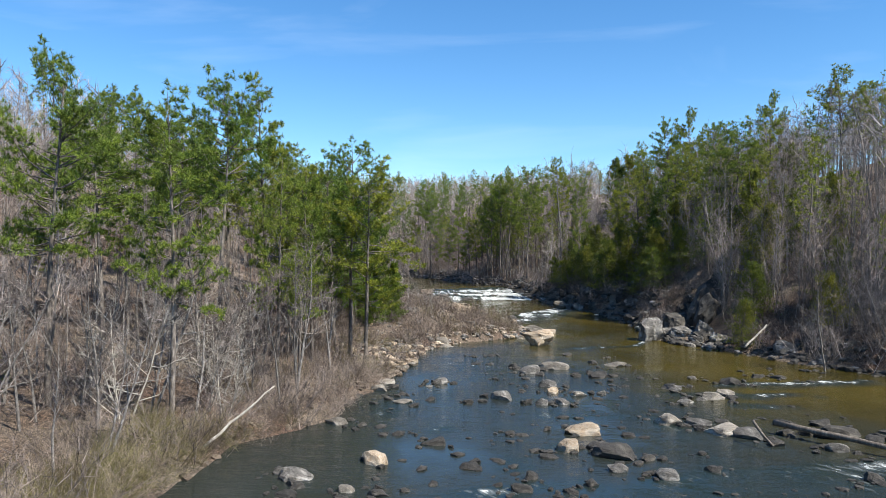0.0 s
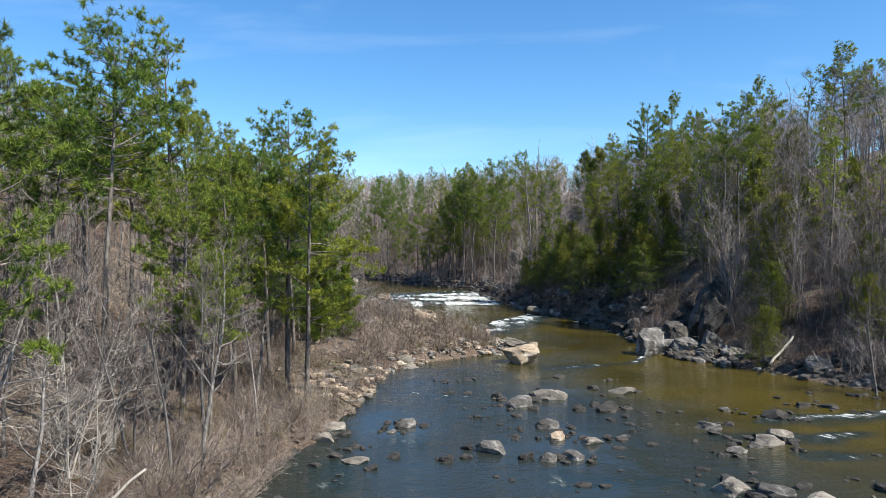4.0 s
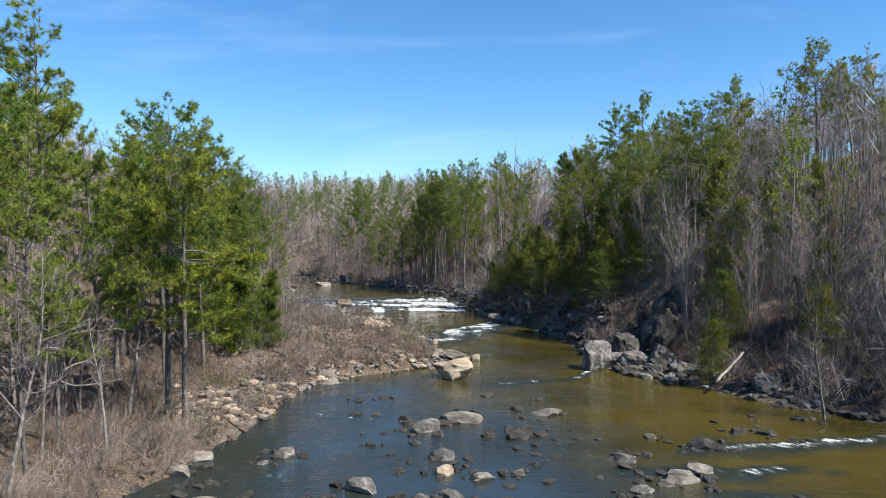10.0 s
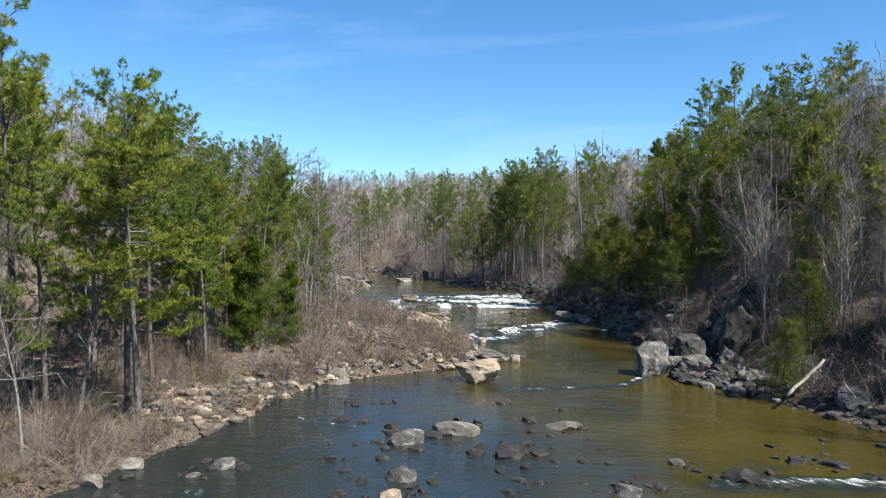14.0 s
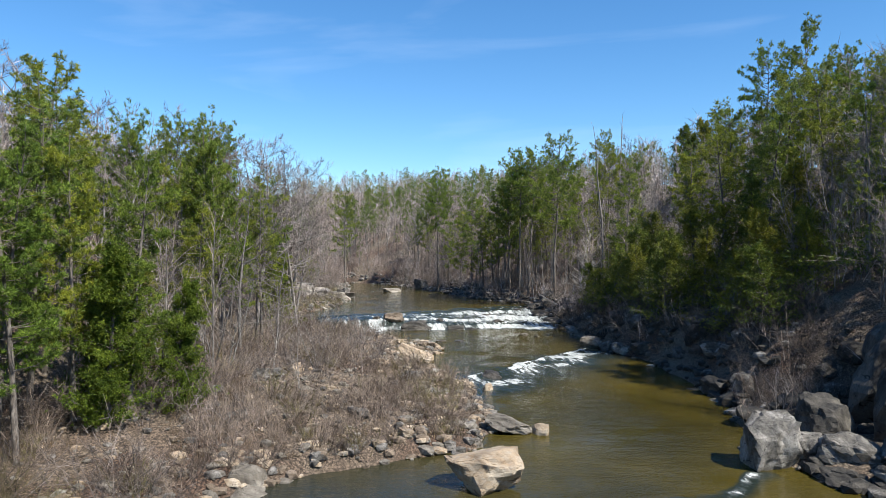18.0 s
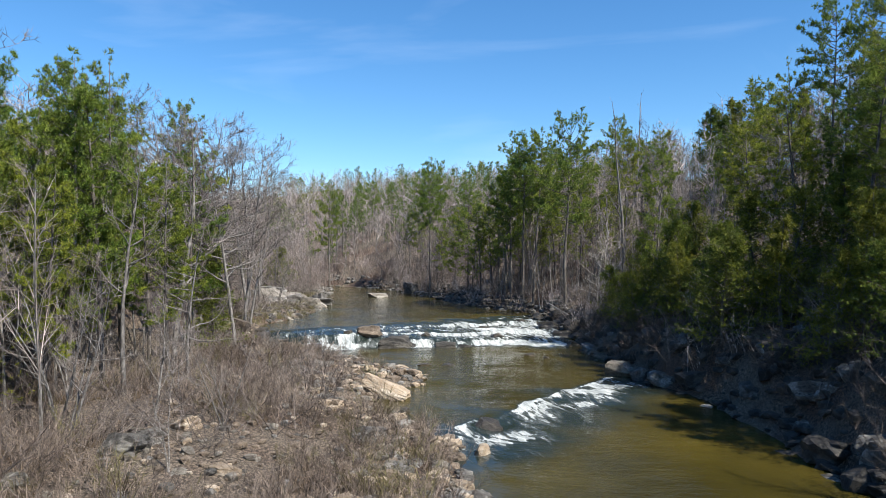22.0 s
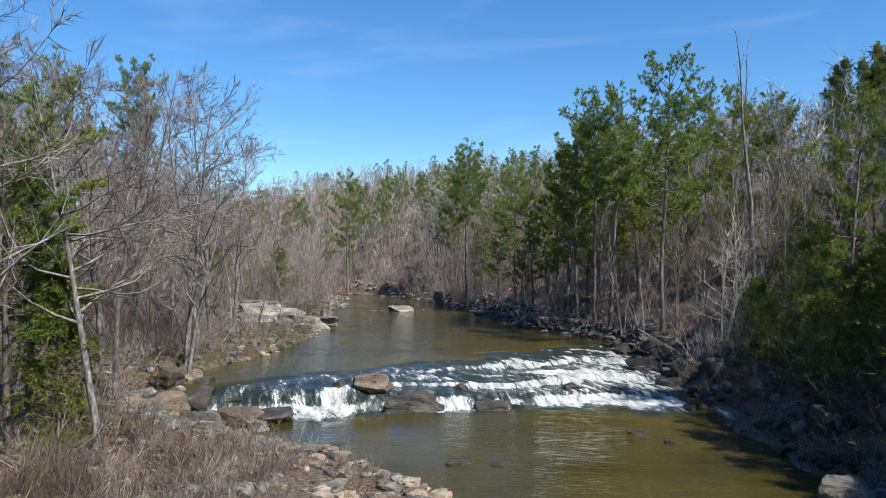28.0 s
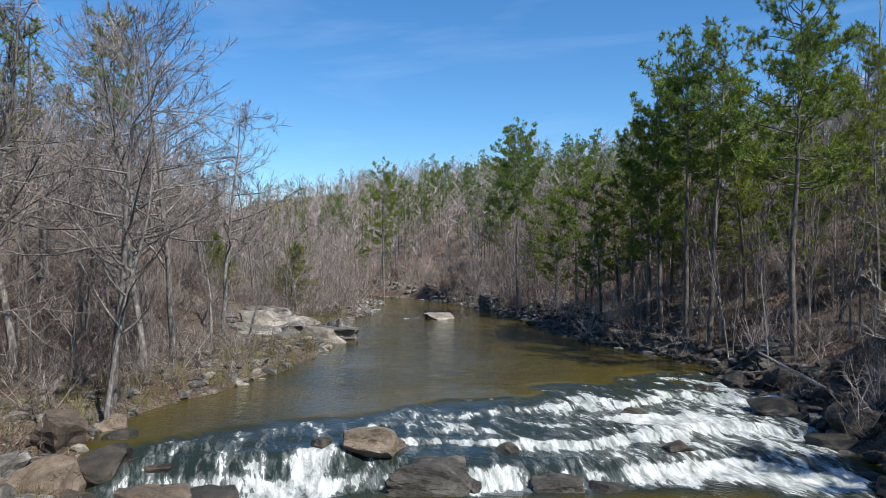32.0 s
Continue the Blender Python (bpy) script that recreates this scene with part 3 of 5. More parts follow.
def rock_arrays(seed, detail=2, cuts=9, rough=0.06, blocky=False):
    """A broken stone about 1 m across: a ball cut flat by planes and roughened."""
    rng = np.random.default_rng(seed)
    bm = bmesh.new()
    bmesh.ops.create_icosphere(bm, subdivisions=detail, radius=0.62)
    bm.verts.ensure_lookup_table()
    V = np.array([v.co[:] for v in bm.verts])
    F = np.array([[v.index for v in q.verts] for q in bm.faces])
    bm.free()
    U = V / np.linalg.norm(V, axis=1)[:, None]
    q = 14.0 if blocky else rng.uniform(3.0, 6.0)
    V = 0.5 * U / ((np.abs(U) ** q).sum(1) ** (1 / q))[:, None]
    for _ in range(cuts):
        n = rng.normal(size=3)
        n /= np.linalg.norm(n)
        d = rng.uniform(0.34, 0.58) if blocky else rng.uniform(0.27, 0.47)
        over = np.maximum(V @ n - d, 0)
        V = V - over[:, None] * n
    for i in range(len(V)):
        step = noise.cell(Vector(V[i] * (2.6, 2.6, 5.0) + seed))
        V[i] *= 1 + rough * 1.2 * noise.noise(Vector(V[i] * 2.6 + seed)) + rough * 0.4 * step
        V[i] *= 1 + rough * 0.7 * noise.noise(Vector(V[i] * 6.1 + seed)) + rough * 0.45 * noise.noise(Vector(V[i] * 14.0 + seed))
    V -= (V.max(0) + V.min(0)) / 2
    return V / (V.max(0) - V.min(0)), F



# ---- ground and water ----


def axis(*runs):
    return np.concatenate([np.arange(a, b, s) for a, b, s in runs])


gx = axis((-2600, -300, 100), (-300, -90, 12), (-90, -34, 2.0), (-34, 48, 0.75), (48, 100, 2.0), (100, 300, 12), (300, 2700, 100))
gy = axis((-900, -100, 80), (-100, 16, 4), (16, 170, 0.75), (170, 260, 1.4), (260, 500, 8), (500, 4200, 110))
GX, GY = np.meshgrid(gx, gy)
GZ = ground_z(GX, GY)
nx = len(gx)
ii = (np.arange(len(gy) - 1)[:, None] * nx + np.arange(nx - 1)[None]).ravel()
ground = new("ground", mesh_of("ground", np.stack([GX, GY, GZ], -1).reshape(-1, 3), np.stack([ii, ii + 1, ii + nx + 1, ii + nx], 1), M_GROUND, True))
tagged(ground, "brown leaf-littered valley floor and wooded hillsides", "ground", kind="structure")

# ---- the river, and where it breaks ----
RIFFLES = [  # a line of breaking water: points along it, its width, its strength
    ([(6.9, 94.6), (8.1, 97.8), (11.1, 102.2), (15.1, 109.0), (18.4, 113.4)], 1.1, 0.50),
    ([(8.0, 95.0), (9.4, 97.8), (12.4, 102.2), (16.1, 108.6), (19.0, 112.8)], 6.0, 0.44),
    ([(9.6, 95.8), (11.2, 96.6)], 1.4, 0.55),
    ([(10.8, 71.8), (14.2, 71.3), (18.4, 73.2), (21.8, 76.4)], 1.3, 0.43),
    ([(21.6, 53.8), (25.3, 54.2), (29.2, 54.9), (33, 56)], 2.4, 0.44),
    ([(9.0, 31.0), (13.3, 31.9), (18.9, 32.9), (25, 34)], 6.0, 0.40),
    ([(8, 28.0), (14.6, 28.6), (22, 28)], 6.0, 0.40),
    ([(0.5, 29.4), (2.8, 29.4), (4.6, 30.6)], 2.0, 0.36),
    ([(0.2, 62.0), (2.6, 60.8), (4.4, 61.2)], 1.4, 0.43),
    ([(17.0, 50.4), (22.0, 50.2), (24.5, 50.8)], 2.0, 0.43),
    ([(-16.0, 183.0), (-12.0, 183.2), (-7.5, 186.0)], 1.5, 0.5),
]


def breaking(X, Y):
    D = np.zeros_like(X)
    patchy = 0.55 + 0.5 * hash_noise(X, Y * 0.7, 2.4) + 0.45 * hash_noise(X * 0.7, Y, 1.1)
    for P, wide, strong in RIFFLES:
        for (ax, ay), (bx, by) in zip(P, P[1:]):
            wob = 1.5 * (hash_noise(X, Y, 2.0) - 0.5)
            t = np.clip(((X - ax) * (bx - ax) + (Y + wob - ay) * (by - ay)) / ((bx - ax) ** 2 + (by - ay) ** 2), 0, 1)
            dx, dy = X - ax - t * (bx - ax), Y + wob - ay - t * (by - ay)
            d = np.hypot(dx, dy) / np.where(dy < 0, wide, 0.25 * wide)
            D = np.maximum(D, strong * patchy * np.exp(-d * d * 1.1))
    fleck = smooth(0.66, 0.9, hash_noise(X, Y, 3.3)) * (0.5 + 0.5 * hash_noise(X, Y, 0.9)) * (1 - smooth(50, 66, Y))
    D = np.maximum(D, 0.46 * fleck)
    s, u = falls_run(X, Y)
    side = smooth(-14.5, -11.5, X) * (1 - smooth(16.0, 18.0, X))
    drop = np.where(s < 0.4, np.exp(-((s - 0.4) / np.interp(X, [-8, -6, -3, 0, 8, 14], [1.6, 2.8, 2.8, 1.5, 2.2, 4.2])) ** 2), np.exp(-((s - 0.4) / 0.9) ** 2))
    drop = drop * np.interp(X, [-13, -9, -6.8, -6, -4, -3, -1, 0.6, 1.6, 2.8, 3.4, 6.5, 8, 12, 16], [0.48, 0.50, 0.50, 0.64, 0.64, 0.48, 0.38, 0.40, 0.62, 0.62, 0.44, 0.46, 0.62, 0.68, 0.60])
    steps = 0.54 * np.exp(-((u - 0.28) / 0.15) ** 2) + 0.50 * np.exp(-((u - 0.60) / 0.14) ** 2) + 0.38 * np.exp(-((u - 0.92) / 0.05) ** 2)
    steps = steps * np.interp(X, [-13, -5, 1, 6], [0.8, 0.85, 1.0, 1.1])
    chute = 0.50 * np.exp(-((X - 13.6) / 2.0) ** 2) * smooth(-6, -2, s) * (1 - smooth(0.45, 0.75, u))
    slide = smooth(-0.02, 0.06, u) * (1 - smooth(0.8, 1.0, u)) * np.interp(X, [-13, -6, 0, 5, 13], [0.42, 0.43, 0.37, 0.43, 0.49])
    slide = np.maximum(slide, 0.62 * np.exp(-((X + 5.0) / 1.7) ** 2) * smooth(-2.5, -0.5, s) * (1 - smooth(0.35, 0.6, u)))
    return np.maximum(D, side * np.maximum(np.maximum(drop, steps), np.maximum(chute, slide)))


wy = axis((-300, 20, 5), (20, 116, 0.5), (116, 156, 0.18), (156, 260, 1.0), (260, 460, 5))
wu = np.linspace(0, 1, 130)
lx, rx_ = np.interp(wy, LEFT_Y, LEFT_X) - 2.5, np.interp(wy, RIGHT_Y, RIGHT_X) + 2.5
WX = lx[:, None] + (rx_ - lx)[:, None] * wu[None]
WY = np.repeat(wy[:, None], len(wu), 1)
WB = breaking(WX, WY)
WZ = water_z(np.clip(WX, -13.5, 14), WY) + (hash_noise(WX, WY * 0.6, 0.9) - 0.5) * 0.04
WZ += WB * ((hash_noise(WX * 1.2, WY * 0.6, 0.9) - 0.4) * 0.36 + (hash_noise(WX, WY * 0.7, 0.4) - 0.5) * 0.14) * np.where(WY > 116, 1.0, 0.45)
nx = len(wu)
ii = (np.arange(len(wy) - 1)[:, None] * nx + np.arange(nx - 1)[None]).ravel()
river_mesh = mesh_of("river", np.stack([WX, WY, WZ], -1).reshape(-1, 3), np.stack([ii, ii + 1, ii + nx + 1, ii + nx], 1), M_WATER, True)
river_mesh.attributes.new("breaking", "FLOAT", "POINT").data.foreach_set("value", WB.ravel().astype(np.float32))
river = new("river", river_mesh)
tagged(river, "murky olive river with ripples, riffles and white falls", "river", kind="structure")

# ---- trees ----
PINES = [pine_arrays(11 + i, 18, bare, full, 56, lean, wide) for i, (bare, full, lean, wide) in enumerate(
    [(0.40, 1.0, 0.0, 1.0), (0.50, 0.9, 0.03, 1.05), (0.32, 1.1, -0.02, 0.95), (0.46, 0.9, 0.0, 1.2), (0.58, 0.9, 0.02, 1.1), (0.25, 1.15, 0.0, 0.9)])]
LEANER = pine_arrays(40, 19, 0.34, 1.3, 58, 0.18, 1.25)
JUNIPER = cedar_arrays(77, 8, 0.25, 6200, 9, 0.15, 0.042)
CEDARS = [cedar_arrays(60 + i, 7, w, 2300, 10, 0.19, 0.032) for i, w in enumerate((0.30, 0.41, 0.50))]
BARES = [bare_arrays(80 + i, 15, n, fine, sp, low, fk) for i, (n, fine, sp, low, fk) in enumerate(
    [(15, 1.0, 1.0, 0.30, 1), (17, 1.0, 1.15, 0.22, 1), (13, 0.9, 0.8, 0.40, 1), (11, 0.9, 1.0, 0.25, 2), (9, 0.9, 0.9, 0.2, 3), (16, 1.0, 0.7, 0.45, 1)])]
BIG_BARE = bare_arrays(99, 19, 24, 1.35, 1.3, 0.3, 1)
SNAG = bare_arrays(97, 20, 8, 0.0, 0.45, 0.35, 1)


def tree_kind(name, arrays, bark, leaf, label, category, crown_name):
    wood, leaves = arrays
    root = new(name)
    root.empty_display_size = 0.5
    child("trunk", mesh_of(name + "_trunk", *wood, bark, True), root)
    tagged(child(crown_name, mesh_of(name + "_crown", *leaves, leaf), root), kind="stuff")
    return tagged(root, label, category)


PINE_LABEL = "tall loblolly pine with bare lower trunk and green needle crown"
K = {}
for i, a in enumerate(PINES):
    K["pine", i] = (tree_kind("pine_tree", a, M_PINEBARK, M_NEEDLE, PINE_LABEL, "pine tree", "crown"), 18)
K["leaner", 0] = (tree_kind("pine_tree", LEANER, M_PINEBARK, M_NEEDLE, "pine with leaning pale trunk at the river's edge", "pine tree", "crown"), 19)
for i, a in enumerate(CEDARS):
    K["cedar", i] = (tree_kind("cedar_tree", a, M_PINEBARK, M_CEDAR, "bushy olive-green cedar on the rocky bank", "cedar tree", "crown"), 7)
for i, a in enumerate(BARES):
    K["bare", i] = (tree_kind("bare_tree", a, M_GREYBARK, M_TWIG, "leafless grey hardwood tree with fine twigs", "bare tree", "crown"), 15)
K["big", 0] = (tree_kind("bare_tree", BIG_BARE, M_GREYBARK, M_TWIG, "large spreading leafless tree beside the falls", "bare tree", "crown"), 19)
K["snag", 0] = (tree_kind("dead_tree", SNAG, M_GREYBARK, M_TWIG, "dead bare pole-like tree standing above the woods", "dead tree", "crown"), 20)
K["pale", 0] = (tree_kind("bare_tree", bare_arrays(95, 8, 9, 0.7, 1.2, 0.2, 3), M_DRIFT, M_DRIFT, "bleached white dead tree leaning by the water", "bare tree", "crown"), 8)
K["juniper", 0] = (tree_kind("juniper_tree", JUNIPER, M_PINEBARK, M_GREEN, "dense bright green juniper at the edge of the bar", "juniper tree", "crown"), 8)
used_kinds = set()
GROUPS = {"pine": "pines along the river", "leaner": "pines along the river", "cedar": "cedars on the banks", "bare": "bare trees along the river", "juniper": "junipers by the bar", "big": "bare trees along the river", "pale": "bare trees along the river", "snag": "bare trees along the river"}


def plant(kind, i, x, y, h, turn=None, wide=1.0, lean=(0, 0)):
    root, h0 = K[kind, i]
    s = h / h0
    turn = random.uniform(0, 360) if turn is None else turn
    z = float(ground_z(x, y)) - 0.15
    m = pose(x, y, z, lean[0], lean[1], turn) @ Matrix.Diagonal((s * wide, s * wide, s, 1))
    if (kind, i) in used_kinds:
        ob = copy_thing(root, m)
        ob.matrix_basis = m
    else:
        used_kinds.add((kind, i))
        ob = root
        ob.matrix_basis = m
    return tagged(ob, group=GROUPS[kind])


random.seed(5)
TAKEN = []
# pines of the wooded flat: variant, x, y, height
plant("leaner", 0, -6.2, 57.0, 15.8, -42)
for v, x, y, h in [(0, -14.8, 59.6, 22.6), (2, -11.8, 50.6, 16), (1, -7.6, 58.4, 18.2), (4, -9.8, 48.6, 9), (0, -13.9, 36.5, 17.6), (2, -12, 62.6, 16.6), (0, -30, 56, 15),
                   (1, -9.9, 65.3, 17.2), (4, -16.6, 52.6, 20.5), (5, -10.2, 55.6, 15.5), (3, -20.5, 37, 18.2), (5, -7.4, 76.8, 13.6), (5, -9.2, 75.2, 13.8),
                   (5, -13.5, 93, 14.8), (2, -12.0, 94.6, 17.4), (5, -10.6, 95.6, 16.8), (5, -10.4, 90.5, 11.5), (5, -13.6, 112.5, 16.0), (2, -12.4, 110.0, 15.0), (5, -14.5, 100, 15), (5, -12.2, 103.5, 13.5), (2, -16, 107, 16), (5, -13, 98.4, 13.5), (2, -8.6, 99.0, 13)]:
    plant("pine", v, x, y, h, None, 0.86), TAKEN.append((x, y))
for v, x, y, h in [(5, -9.0, 71.0, 13.0), (5, -11, 72.5, 14), (5, -12.4, 76.5, 15), (5, -14, 80, 16), (2, -17, 86, 16), (5, -10.8, 81, 10), (5, -14.6, 70, 14.5), (0, -16, 74, 17), (4, -20, 66, 19), (4, -22, 58, 18), (4, -24, 50, 18),
                   (4, -25, 70, 18), (1, -20, 88, 17), (5, -17, 101, 14), (2, -21, 100, 16), (3, -28, 63, 19)]:
    plant("pine", v, x, y, h), TAKEN.append((x, y))
# tall pines that stand over the rest: variant, x, y, height of the tip over the water
for v, x, y, top in [(4, 39.8, 127.3, 33.2), (3, 41.7, 119.3, 33.9), (2, -14.4, 102.6, 22.2), (5, -16.4, 104.2, 21.4), (1, -18.6, 103.0, 21.8), (2, -12.4, 96.0, 19.4), (4, -35.1, 155.4, 30.5), (5, -17.5, 96.5, 20.6), (0, -20.5, 98.5, 22.0), (5, 35.6, 124.5, 27.0), (5, 44.5, 127, 31), (3, 60.2, 129, 39.2), (4, 71.1, 120, 38.6), (3, 30.8, 190, 34.8), (0, -29.9, 219, 26.5), (3, -27.4, 260, 30.6), (4, -3.1, 185, 24.0)]:
    plant("pine", v, x, y, top - float(ground_z(x, y)), None, 0.74), TAKEN.append((x, y))
# pines of the steep bank and upstream
for v, x, y, h in [(3, 17.6, 147.0, 23.2), (1, 14.0, 155.2, 23), (0, 10.3, 163, 22.8), (4, 12.7, 157.4, 22.2), (2, 11.2, 160.5, 21), (4, -5.4, 205.5, 23), (2, 4.0, 179.3, 18.5),
                   (5, 9.4, 166.5, 16.5), (5, 6.5, 170, 15), (4, 37.6, 97, 13.2), (5, 36, 148, 14.5), (2, 41.4, 146, 14.2), (1, 31, 171, 13),
                   (4, 46.5, 122, 15), (3, 27.9, 166, 16.5), (5, 24.2, 127, 16), (0, 30, 158, 15), (2, 22, 160, 17), (1, 17, 170, 18), (5, 33, 132, 13)]:
    plant("pine", v, x, y, h, None, 0.8), TAKEN.append((x, y))
for v, x, y, h in [(0, -11.2, 85.3, 6.8), (0, -11.2, 111.3, 7.6), (2, 28.6, 92.8, 6.0), (1, 32.4, 96.2, 6.4), (1, 32.9, 74.2, 6.6), (2, 24.9, 108.7, 7.6), (1, 29.6, 69.8, 5.0),
                   (1, 25.8, 141, 8.2), (2, 26.3, 135.8, 8.6), (2, 25, 131.3, 6.8), (0, 37, 102, 8.5), (1, 36.2, 112, 9.0), (2, 29.5, 116, 7.5), (1, 27.2, 122, 8), (0, 41, 84, 9), (1, 24, 118.5, 6.5), (2, 22.5, 125.5, 6.2), (1, 27.5, 99, 6.5), (1, 25.2, 113, 7), (2, 21.8, 121, 5.5), (1, 29.5, 109, 8)]:
    plant("cedar", v, x, y, h), TAKEN.append((x, y))
for v, x, y, h in [(5, 12.5, 166, 11), (5, 5.0, 173, 9), (2, -1.0, 188, 12), (0, -7.5, 208, 14), (5, 15.5, 161, 10), (5, 13.8, 164, 16), (5, 17.2, 159, 14), (5, 20.2, 155, 13), (5, 8.2, 170.5, 14), (5, 21.5, 163.5, 15), (5, 25.0, 157.6, 14), (5, 18.4, 168, 16), (5, 1.5, 182, 11)]:
    plant("pine", v, x, y, h), TAKEN.append((x, y))
for x, y, h in [(-7.7, 75.4, 8.6), (-5.6, 78.2, 6.8), (-9.6, 78.8, 7.5)]:
    plant("juniper", 0, x, y, h), TAKEN.append((x, y))
for x, y, h in [(-13.4, 41.5, 6.5), (-11.8, 38.5, 5), (-16, 36, 7), (20.4, 138.4, 8.5), (-13.0, 88.0, 6), (24.6, 112, 4.5)]:
    plant("pale", 0, x, y, h)
for v, x, y, h in [(1, 35.5, 80, 9.5), (0, 38.5, 88, 10.5), (2, 34.2, 90, 8.5), (0, 43.5, 79, 8.5), (1, 39.0, 71, 6.5), (2, 36.5, 65.5, 5.5), (0, 45.5, 93, 9), (1, 41.5, 100, 8), (2, 35.0, 107, 8), (0, 33.0, 101, 9.5), (1, 47.0, 70, 7)]:
    plant("cedar", v, x, y, h), TAKEN.append((x, y))
for v, x, y, h in [(5, 40.5, 108, 13), (0, 42.5, 104.5, 13), (5, 34.6, 113.5, 12.5), (4, 38.5, 113.0, 14), (5, 32.5, 105.5, 14.5), (5, 35.5, 110.5, 15), (5, 31.5, 113.5, 13.5), (5, 36.2, 102.2, 15), (5, 29.8, 118, 13.5), (4, 37.2, 89.9, 16.0), (5, 40.6, 90.4, 12.5), (5, 37.5, 97.3, 8.8)]:
    plant("pine", v, x, y, h), TAKEN.append((x, y))
for v, x, y, h in [(0, 27.8, 106.2, 7), (2, 24.4, 121.8, 6.4), (1, 30.4, 99.2, 7.8), (1, 24.2, 115.6, 6.4), (1, 21.4, 130.5, 6), (2, 26.8, 110.4, 7.2), (2, 25.6, 118.6, 7.6), (2, 25.4, 124.6, 7.4), (0, 31.6, 106.4, 8.6), (0, 40.9, 163.9, 13), (0, 50.9, 154.6, 9), (0, 42.1, 173.8, 12.9), (0, 51.8, 163.6, 12.4), (0, 43.8, 167.3, 13.4), (1, 25.6, 153.2, 8.4), (1, 29.6, 152.5, 7)]:
    plant("cedar", v, x, y, h), TAKEN.append((x, y))
# leafless trees that stand out
plant("big", 0, -17.8, 135.3, 19.4, 40), plant("big", 0, -16.2, 130.6, 18.4, 190), plant("big", 0, -9.6, 111.2, 15.6, 80)
for x, y, h, a in [(-20, 127, 20, 10), (-24, 133, 21, 70), (-19.5, 140.5, 20, 130), (-27, 142, 22, 250), (-22, 151, 19, 310), (-15.8, 119.5, 15, 20), (-29, 126, 20, 160), (-25, 118, 18, 220)]:
    plant("big", 0, x, y, h, a), TAKEN.append((x, y))
plant("snag", 0, 30.2, 169.4, 21), plant("snag", 0, 24.0, 144.6, 22)
for v, x, y, h in [(2, -8.6, 94.3, 12.5), (5, -16.8, 123.5, 18), (0, -14.8, 128.4, 14), (1, -24.8, 144.4, 22), (0, -11.5, 105.6, 17.4), (3, 20.5, 139.2, 9), (4, -2.1, 91.0, 5.6), (3, -5.9, 94.5, 5.2),
                   (3, -6.4, 86.2, 7.5), (4, -8.2, 88.4, 9), (0, -4.4, 89.2, 6), (3, -9.4, 84.4, 8), (1, -7.2, 98.4, 9.5), (2, -9.8, 100.4, 10), (4, -10.4, 92.6, 8), (3, -1.0, 83.6, 4), (0, -12.6, 90.2, 10),
                   (5, 38.2, 78.6, 10), (2, 33, 84, 11), (0, 32.5, 60, 9), (1, 36, 57, 9)]:
    plant("bare", v, x, y, h), TAKEN.append((x, y))


def bank_gaps(x, y):
    return np.interp(y, LEFT_Y, LEFT_X) - x, x - np.interp(y, RIGHT_Y, RIGHT_X)


def free_spot(x, y, gap):
    for a, b in TAKEN:
        if (a - x) ** 2 + (b - y) ** 2 < gap * gap:
            return False
    TAKEN.append((x, y))
    return True


for _ in range(64):
    y = random.uniform(23, 58)
    x = float(np.interp(y, LEFT_Y, LEFT_X)) - random.uniform(2.5, 15)
    if free_spot(x, y, 1.3):
        plant("bare", random.randrange(6), x, y, random.uniform(6, 11.5))
for _ in range(34):
    y = random.uniform(46, 90)
    x = float(np.interp(y, RIGHT_Y, RIGHT_X)) + random.uniform(2, 14) + (6 if y > 68 else 0)
    if free_spot(x, y, 1.3):
        plant("bare", random.randrange(6), x, y, random.uniform(4.5, 9))


# the woods between them, thinning towards the water
count = 0
while count < 105:
    x, y = random.uniform(-48, -6), random.uniform(14, 215)
    dl, _ = bank_gaps(x, y)
    if dl < (4 if y < 60 or y > 128 else 14) or (150 < y < 171 and dl < 12) or not free_spot(x, y, 2.2):
        continue
    count += 1
    roll = random.random()
    if 52 < y < 105 and x < -19 and roll < 0.3:
        plant("pine", random.randrange(6), x, y, random.uniform(9, 12.5) * (1.0 if y < 75 else 0.8))
    elif roll < 0.22:
        plant("cedar", random.randrange(3), x, y, random.uniform(4, 8))
    else:
        plant("bare", random.randrange(6), x, y, random.uniform(8, 17) * (0.75 if dl < 8 else 1.0))
count = 0
while count < 140:
    x, y = random.uniform(-14, 66), random.uniform(40, 215)
    dl, dr = bank_gaps(x, y)
    if dr < (9 if 68 < y < 100 else 4) or dr > 46 or not free_spot(x, y, 2.1):
        continue
    count += 1
    roll = random.random()
    if roll < 0.05 and dr > 8:
        plant("pine", random.randrange(6), x, y, random.uniform(11, 17))
    elif roll < 0.16:
        plant("cedar", random.randrange(3), x, y, random.uniform(4.5, 9) * (0.8 if dr < 6 else 1.0))
    else:
        plant("bare", random.randrange(6), x, y, random.uniform(8, 15) * (0.65 if dr < 6 else 1.0))


# ---- distant woods ----


def far_woods(name, kinds, wood_mat, leaf_mat, n, chooser, label, seed):
    rng = random.Random(seed)
    rows = []
    while len(rows) < n:
        spot = chooser(rng)
        if spot:
            x, y, s = spot
            rows.append((rng.randrange(len(kinds)), x, y, float(ground_z(x, y)) - 0.3, rng.uniform(0, 6.28), s))
    top = tagged(new(name), label, "woods", kind="stuff")
    child("trunks", mesh_of(name + "_trunks", *spread_out([k[0] for k in kinds], rows), wood_mat), top)
    child("crowns", mesh_of(name + "_crowns", *spread_out([k[1] for k in kinds], rows), leaf_mat), top)
    return top


